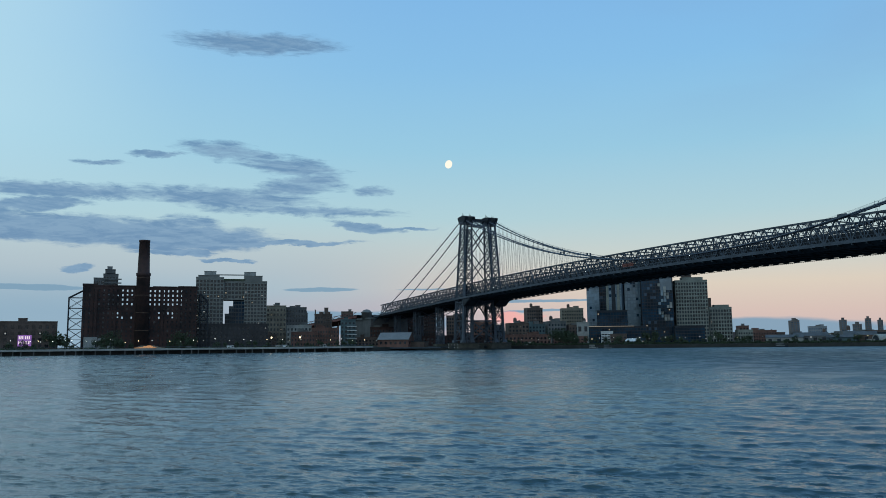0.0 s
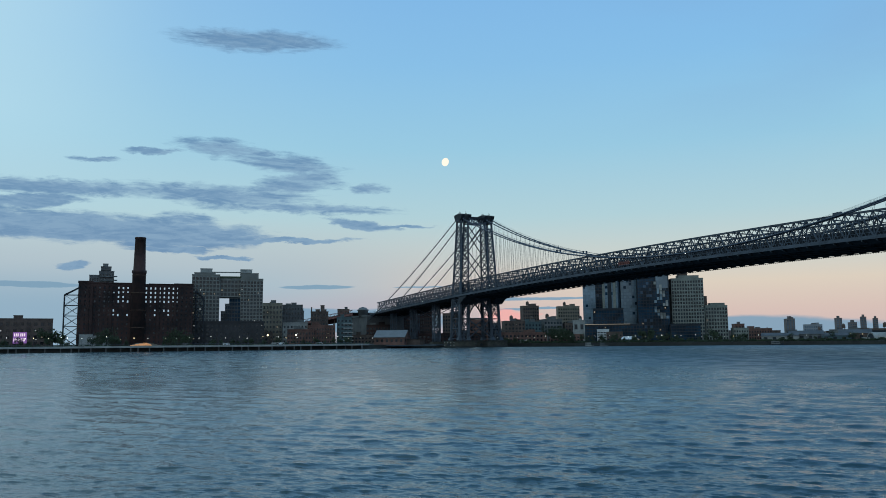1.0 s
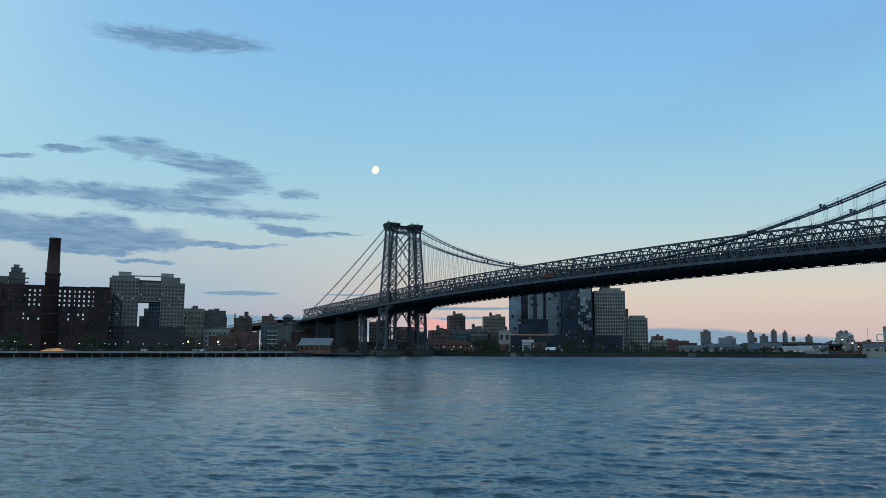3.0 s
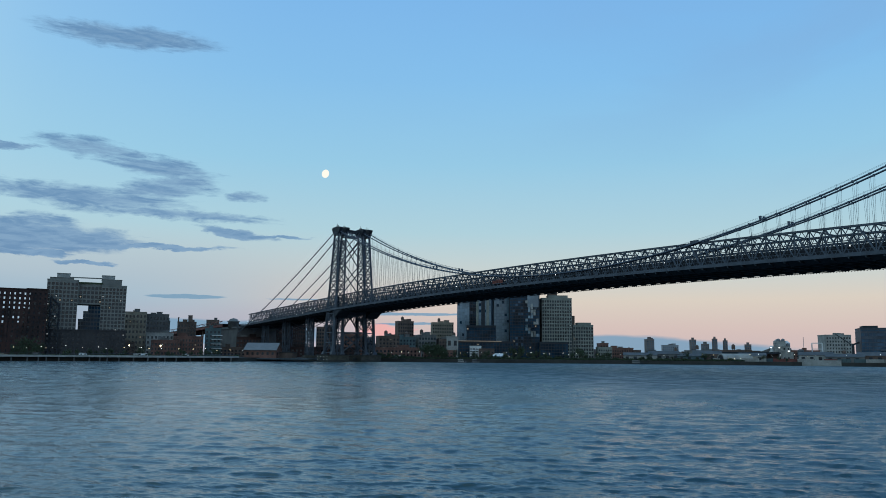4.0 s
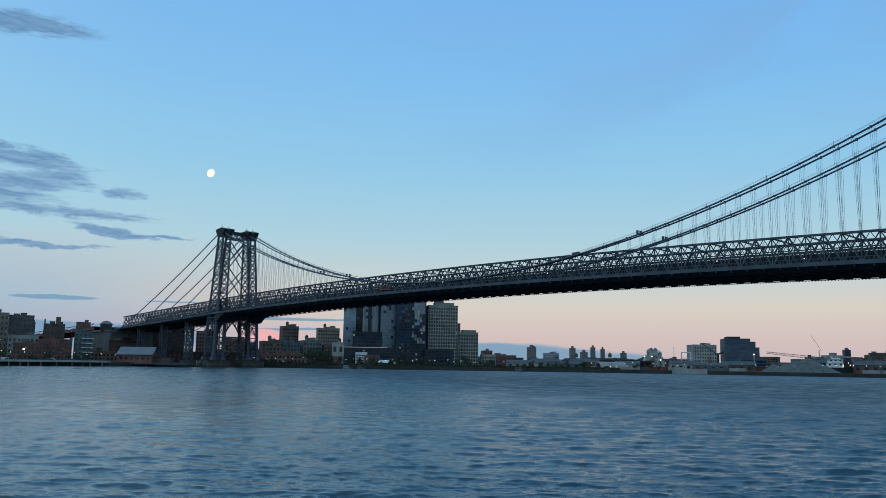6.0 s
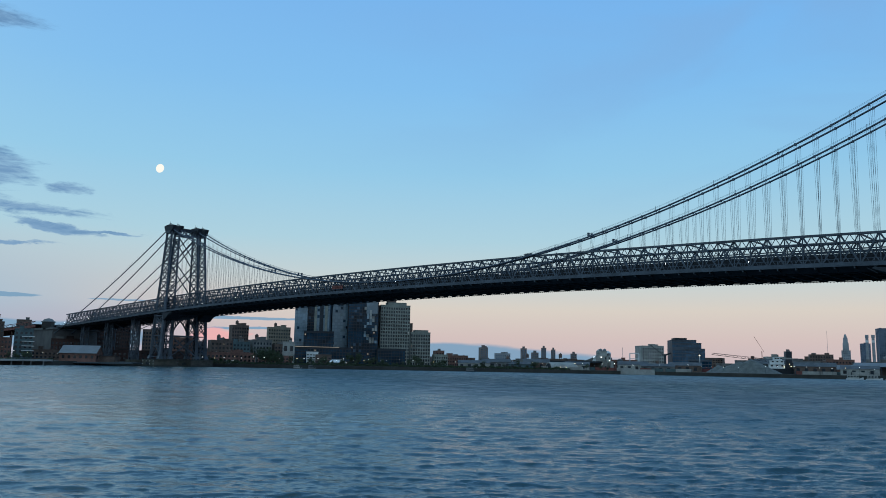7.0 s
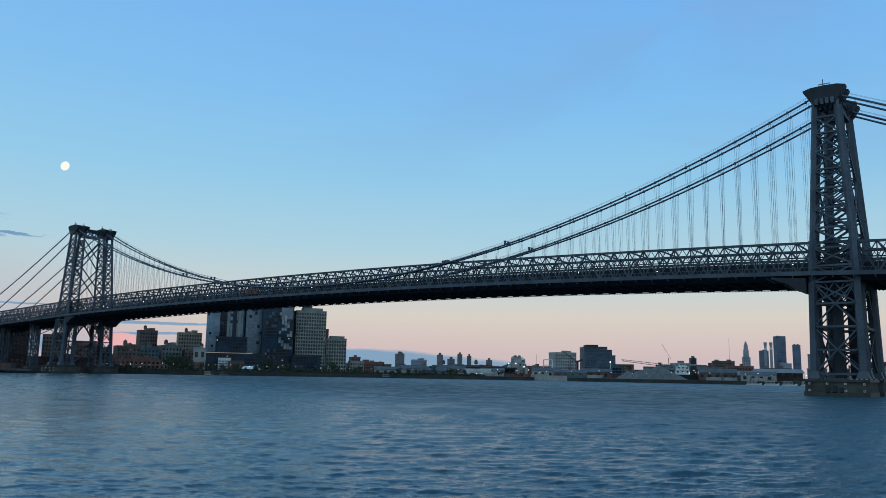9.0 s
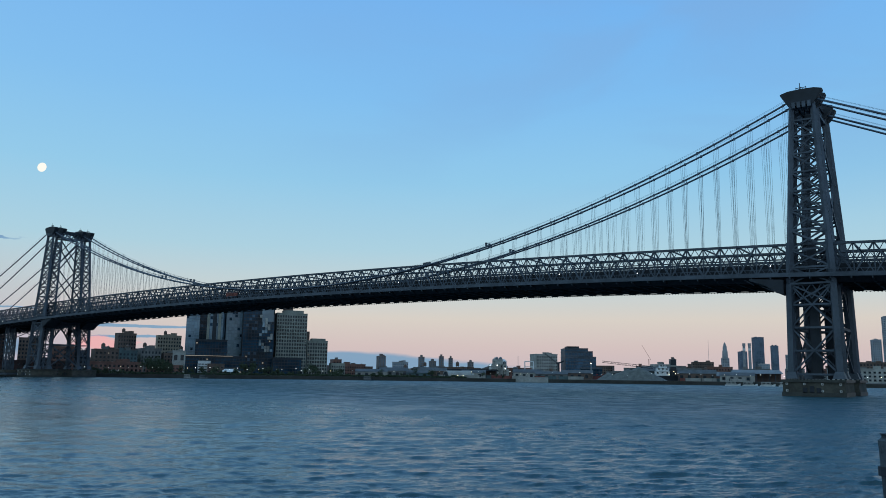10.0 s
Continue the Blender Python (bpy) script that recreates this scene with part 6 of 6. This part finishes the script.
def make_boat(b, d, turn, length, label, hull, top, z=-0.55, decks=2, name="ferry_boat"):
    s = thing(name, label, "boat", at=pose(*polar(b, d, z), 0, 0, turn))
    bm = bmesh.new()
    L, B = length / 2, length * 0.13
    ring = [(-L, -B), (L * 0.55, -B), (L * 0.85, -B * 0.6), (L, 0), (L * 0.85, B * 0.6), (L * 0.55, B), (-L, B)]
    lo = [bm.verts.new((x * 0.95, y * 0.8, -0.6)) for x, y in ring]
    hi = [bm.verts.new((x, y, length * 0.075 + (0.8 if x > L * 0.8 else 0))) for x, y in ring]
    bm.faces.new(hi)
    for i in range(len(ring)):
        j = (i + 1) % len(ring)
        bm.faces.new((lo[i], lo[j], hi[j], hi[i]))
    part("hull", bm, hull, s)
    z1 = length * 0.075
    for k in range(decks):
        bm = bmesh.new()
        x0, x1 = -L * (0.85 - 0.12 * k), L * (0.5 - 0.2 * k)
        taper(bm, (x0, x1, -B * 0.85, B * 0.85, z1), (x0, x1 - 0.8, -B * 0.8, B * 0.8, z1 + 2.4))
        cab = part("cabin", bm, top, s)
        bm = bmesh.new()
        for i in range(8):
            xa = x0 + (x1 - x0) * (i + 0.2) / 8
            box(bm, xa, xa + (x1 - x0) / 8 * 0.6, -B * 0.87, -B * 0.8, z1 + 0.9, z1 + 1.8)
        part("cabin_windows", bm, GLASS, cab)
        z1 += 2.4
    bm = bmesh.new()
    tube(bm, [(-L * 0.1, 0, z1), (-L * 0.1, 0, z1 + 3.5)], 0.12, 6)
    part("mast", bm, STEEL_DARK, s)
    return s


make_boat(76.0, 622, -70, 10.5, "white passenger ferry moored at the pier", WHITE, CONCRETE, decks=1)
make_boat(77.1, 622, -71, 10.5, "white passenger ferry moored beside another", WHITE, CONCRETE, decks=1)
make_boat(78.3, 622, -72, 11.5, "white passenger ferry at the end berth", WHITE, CONCRETE, decks=1)
make_boat(74.9, 622, -69, 11, "small white launch moored at the pier", WHITE, CONCRETE, decks=1, name="launch")
make_boat(49.4, 622, -45, 9, "small dark tug near the far bank", STEEL_DARK, CONCRETE_DARK, decks=1, name="tug_boat")
make_boat(36.9, 598, -40, 7, "small pale grey motor yacht near the far bank", CONCRETE_DARK, CONCRETE, decks=1, name="motor_yacht")
make_boat(37.9, 602, -30, 6, "small dull grey cabin boat near the far bank", CONCRETE_DARK, CONCRETE_DARK, decks=1, name="motor_yacht")


def make_ship(b, d):
    s = thing("cargo_ship", "cargo ship with dark red hull lying in dock", "ship", at=pose(*polar(b, d, 1.9), 0, 0, -b + 3))
    bm = bmesh.new()
    ring = [(-26, -5), (20, -5), (28, -1.5), (30, 0), (28, 1.5), (20, 5), (-26, 5)]
    lo = [bm.verts.new((x * 0.93, y, 0)) for x, y in ring]
    hi = [bm.verts.new((x, y, 3.4 + (1.4 if x > 22 else 0))) for x, y in ring]
    bm.faces.new(hi)
    for i in range(len(ring)):
        j = (i + 1) % len(ring)
        bm.faces.new((lo[i], lo[j], hi[j], hi[i]))
    part("hull", bm, HULL_RED, s)
    bm = bmesh.new()
    box(bm, -24, -14, -4, 4, 4.2, 7.0)
    part("deckhouse", bm, CONCRETE_DARK, s)
    strut("mast", (0, 0, 5), (0, 0, 14.5), 0.5, 0.5, s, WHITE)
    bm = bmesh.new()
    bmesh.ops.create_icosphere(bm, subdivisions=2, radius=0.5, matrix=Matrix.Translation((0, -0.4, 14.8)))
    part("mast_light", bm, BULB_WARM, s)
    for k in range(9):
        bm = bmesh.new()
        bmesh.ops.create_icosphere(bm, subdivisions=1, radius=0.16, matrix=Matrix.Translation((-20 + 5 * k, -5.2, 4.6)))
        part("deck_light", bm, BULB_RED, s)


make_ship(65.4, 735)


def make_unloader(b, d):
    """Stern of a self-unloading bulk carrier with its long lattice boom."""
    s = thing("bulk_carrier", "dark bulk carrier with white deckhouse, black funnel and long boom", "ship", at=pose(*polar(b, d, 1.7), 0, 0, -b + 8))
    bm = bmesh.new()
    taper(bm, (-22, 8, -4, 4, -0.5), (-22, 12, -4.8, 4.8, 4.6))
    part("hull", bm, STEEL_DARK, s)
    for x0, x1, z0, z1 in ((-14.5, -3.0, 4.6, 8.4), (-13.5, -3.6, 8.4, 11.2), (-11.0, -5.0, 11.2, 13.6)):
        bm = bmesh.new()
        box(bm, x0, x1, -3.8, 3.8, z0, z1 - 0.25)
        box(bm, x0 - 0.5, x1 + 0.4, -4.3, 4.3, z1 - 0.25, z1)
        house = part("deckhouse", bm, WHITE, s, "white painted deckhouse tier")
        for k in range(3):
            xa = x0 + (x1 - x0) * (k + 0.3) / 3
            bm = bmesh.new()
            box(bm, xa, xa + 1.4, -3.86, -3.7, z0 + (z1 - z0) * 0.45, z0 + (z1 - z0) * 0.78)
            part("window", bm, GLASS, house)
    bm = bmesh.new()
    taper(bm, (-1.9, 2.9, -2.6, 2.6, 4.6), (-1.4, 2.4, -2.2, 2.2, 18.2))
    funnel = part("funnel", bm, STEEL_DARK, s, "tall black funnel casing")
    bm = bmesh.new()
    box(bm, -1.75, 2.75, -2.5, 2.5, 12.2, 13.4)
    part("painted_band", bm, CONCRETE, funnel)
    for x, z in ((0.2, 8.3), (1.4, 6.4), (-3.6, 6.0)):
        bm = bmesh.new()
        bmesh.ops.create_icosphere(bm, subdivisions=1, radius=0.3, matrix=Matrix.Translation((x, -4.6, z)))
        part("deck_light", bm, BULB_WARM, s)
    for z in (0.0, 2.0):
        for y in (-1.0, 1.0):
            strut("boom_chord", (-16, y, 10.2 + z), (-58, y, 15.2 + z * 0.6), 0.3, 0.3, s, STEEL_DARK)
    for k in range(14):
        f0, f1 = k / 14, (k + 1) / 14
        strut("boom_lacing", (-16 - 42 * f0, -1.0, 10.2 + 5 * f0 + (2 - 0.8 * f0) * (k % 2)), (-16 - 42 * f1, -1.0, 10.2 + 5 * f1 + (2 - 0.8 * f1) * ((k + 1) % 2)), 0.22, 0.22, s, STEEL_DARK)
    strut("stern_rail", (3.0, -4.7, 5.6), (12.0, -4.7, 6.2), 0.15, 0.15, s, WHITE)


make_unloader(71.0, 690)

h = thing("terminal_shed", "long ferry terminal shed with pale sloping roof", "shed", at=pose(*polar(76.4, 700, 2.0), 0, 0, -74))
bm = bmesh.new()
taper(bm, (-20, 20, -8, 8, 7.0), (-18, 18, 1, 6, 10.2))
part("roof", bm, ROOF_METAL, h)
bm = bmesh.new()
box(bm, -19, 19, 3, 7, 0, 7.0)
part("back_wall", bm, BRICK_BROWN, h)
for k in range(9):
    strut("post", (-19 + 4.75 * k, -7.4, 0), (-19 + 4.75 * k, -7.4, 7.0), 0.4, 0.4, h, STEEL)
h = thing("terminal_shed", "low brick pier shed with pale roof", "shed", at=pose(*polar(73.9, 705, 2.0), 0, 0, -72))
bm = bmesh.new()
box(bm, -17, 17, -6, 6, 0, 4.5)
part("wall", bm, BRICK_RED, h)
bm = bmesh.new()
taper(bm, (-17.6, 17.6, -6.6, 6.6, 4.5), (-16, 16, -0.4, 0.4, 8.2))
part("roof", bm, ROOF_METAL, h)

# far skyline accents
def stack(b, d, top, r, label):
    s = thing("chimney", label, "chimney", "far chimneys", at=pose(*polar(b, d, 2.0)))
    bm = bmesh.new()
    tube(bm, [(0, 0, 0), (0, 0, top * 0.92), (0, 0, top * 0.925), (0, 0, top)], [r * 1.15, r, r * 1.2, r * 1.2], 14)
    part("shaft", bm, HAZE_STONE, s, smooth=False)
    bm = bmesh.new()
    tube(bm, [(0, 0, top * 0.8), (0, 0, top * 0.86)], r * 1.08, 14)
    part("painted_band", bm, WHITE, s)


stack(75.7, 2000, 86, 3.0, "tall far power station chimney with pale band")
stack(76.05, 2000, 86, 3.0, "tall far power station chimney with pale band")
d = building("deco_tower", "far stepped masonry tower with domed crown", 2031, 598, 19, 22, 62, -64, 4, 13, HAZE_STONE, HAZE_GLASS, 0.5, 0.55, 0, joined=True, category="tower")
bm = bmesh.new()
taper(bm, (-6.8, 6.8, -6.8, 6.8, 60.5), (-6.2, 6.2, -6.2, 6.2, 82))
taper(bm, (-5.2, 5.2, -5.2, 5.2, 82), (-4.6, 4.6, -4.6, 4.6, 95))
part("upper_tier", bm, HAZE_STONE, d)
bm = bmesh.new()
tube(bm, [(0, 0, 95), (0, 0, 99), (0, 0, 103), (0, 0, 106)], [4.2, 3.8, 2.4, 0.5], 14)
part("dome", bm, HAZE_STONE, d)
for b, dd, hh, lab in ((69.4, 1500, 58, "far tower crane with raised jib"),):
    k = thing("tower_crane", lab, "crane", at=pose(*polar(b, dd, 2), 0, 0, -b))
    strut("mast", (0, 0, 0), (0, 0, 36), 1.2, 1.2, k, RED_PAINT)
    strut("jib", (4, 0, 34), (-12, 0, 62), 0.5, 0.5, k, RED_PAINT)
m = thing("radio_mast", "thin far radio mast", "mast", at=pose(*polar(73.4, 1800, 2)))
strut("pole", (0, 0, 0), (0, 0, 86), 0.4, 0.4, m, HAZE_STONE)
m = thing("radio_mast", "thin far lattice mast with stay wires", "mast", at=pose(*polar(60.2, 1100, 2)))
strut("pole", (0, 0, 0), (0, 0, 30), 0.4, 0.4, m, HAZE_STONE)

# ---------------------------------------------------------------- sign, kiosk, moon, mooring post
s = thing("billboard", "glowing purple and white screen sign on posts", "sign", at=pose(*polar(-1.98, 612, 2.0), 0, 0, 2))
bm = bmesh.new()
box(bm, -4.2, 4.2, 0, 0.5, 3.4, 11.0)
part("screen", bm, NEON_PINK, s)
for x0, x1, z0 in ((-3.6, -0.4, 8.2), (0.2, 3.6, 8.2), (-3.8, -1.4, 4.8), (-0.8, 3.6, 4.8)):
    bm = bmesh.new()
    for k in range(3):
        w = (x1 - x0) / 3
        box(bm, x0 + k * w, x0 + (k + 0.6) * w, -0.06, -0.01, z0, z0 + 2.0)
    part("lettering_bar", bm, NEON_WHITE, s)
for x in (-4, 4):
    strut("post", (x, 0.3, 0), (x, 0.3, 3.4), 0.4, 0.4, s, STEEL_DARK)
k = thing("lit_steps", "low waterfront steps under warm orange lighting", "steps", at=pose(*polar(5.6, 537.0, 3.16), 0, 0, -6))
for i in range(4):
    bm = bmesh.new()
    box(bm, -9 + i, 9 - 2 * i, -1.5 + 0.9 * i, -0.6 + 0.9 * i, 0, 0.45 * (i + 1))
    st = part("step", bm, BRICK_CREAM, k)
    bm = bmesh.new()
    box(bm, -9 + 2.5 * i, 4 - 1 * i, -1.53 + 0.9 * i, -1.5 + 0.9 * i, 0.45 * i + 0.25, 0.45 * (i + 1))
    part("light_strip", bm, ORANGE, st)

bm = bmesh.new()
bmesh.ops.create_uvsphere(bm, u_segments=32, v_segments=20, radius=21.5)
moon = new("moon", mesh_of("moon", bm, MOON, True))
moon.matrix_world = Matrix.Translation(MOON_AT) @ Euler((0, radians(20), radians(-26))).to_matrix().to_4x4() @ Matrix.Diagonal((0.86, 1, 1.02, 1))
tagged(moon, "pale yellowish gibbous moon in the evening sky", "moon", kind="structure")

m = thing("mooring_pile", "weathered grey timber mooring pile near the promenade", "mooring pile", at=pose(*polar(84.6, 20.0, -2.5)))
bm = bmesh.new()
tube(bm, [(0, 0, 0), (0.02, 0, 3), (0, 0, PILE_TOP + 2.35), (0, 0, PILE_TOP + 2.5)], [0.24, 0.23, 0.22, 0.18], 16)
part("trunk", bm, TIMBER, m)
bm = bmesh.new()
tube(bm, [(0, 0, PILE_TOP + 1.6), (0, 0, PILE_TOP + 1.8)], 0.25, 16)
part("iron_band", bm, STEEL_DARK, m)


def make_van(bb, off, label, mat, length=5.2, h=2.3):
    v = thing("parked_van", label, "van", "parked vans", at=pose(*polar(bb, shore_at(bb) + off, 2.2), 0, 0, -bb))
    bm = bmesh.new()
    taper(bm, (-length / 2, length / 2, -0.95, 0.95, 0.35), (-length / 2, length / 2 - 0.9, -0.88, 0.88, h))
    part("body", bm, mat, v)
    bm = bmesh.new()
    box(bm, length / 2 - 2.0, length / 2 - 0.75, -0.96, -0.9, 1.25, 1.9)
    part("side_window", bm, GLASS, v)
    for x in (-length / 2 + 1.0, length / 2 - 1.1):
        for y in (-0.9, 0.9):
            bm = bmesh.new()
            tube(bm, [(x, y - 0.12, 0.35), (x, y + 0.12, 0.35)], 0.35, 12)
            part("wheel", bm, STEEL_DARK, v)


for bb, off, mat, lab in ((10.95, 6.0, WHITE, "white delivery van parked by the esplanade"), (14.3, 9.0, CONCRETE, "pale grey van parked by the esplanade"), (14.75, 10.0, WHITE, "white van parked beside another van"),
                          (8.2, 8.0, CONCRETE_DARK, "dark grey van parked by the esplanade"), (17.4, 9.0, WHITE, "white van parked near the lofts"), (32.2, 12.0, WHITE, "white van parked by the red hall")):
    make_van(bb, off, lab, mat)
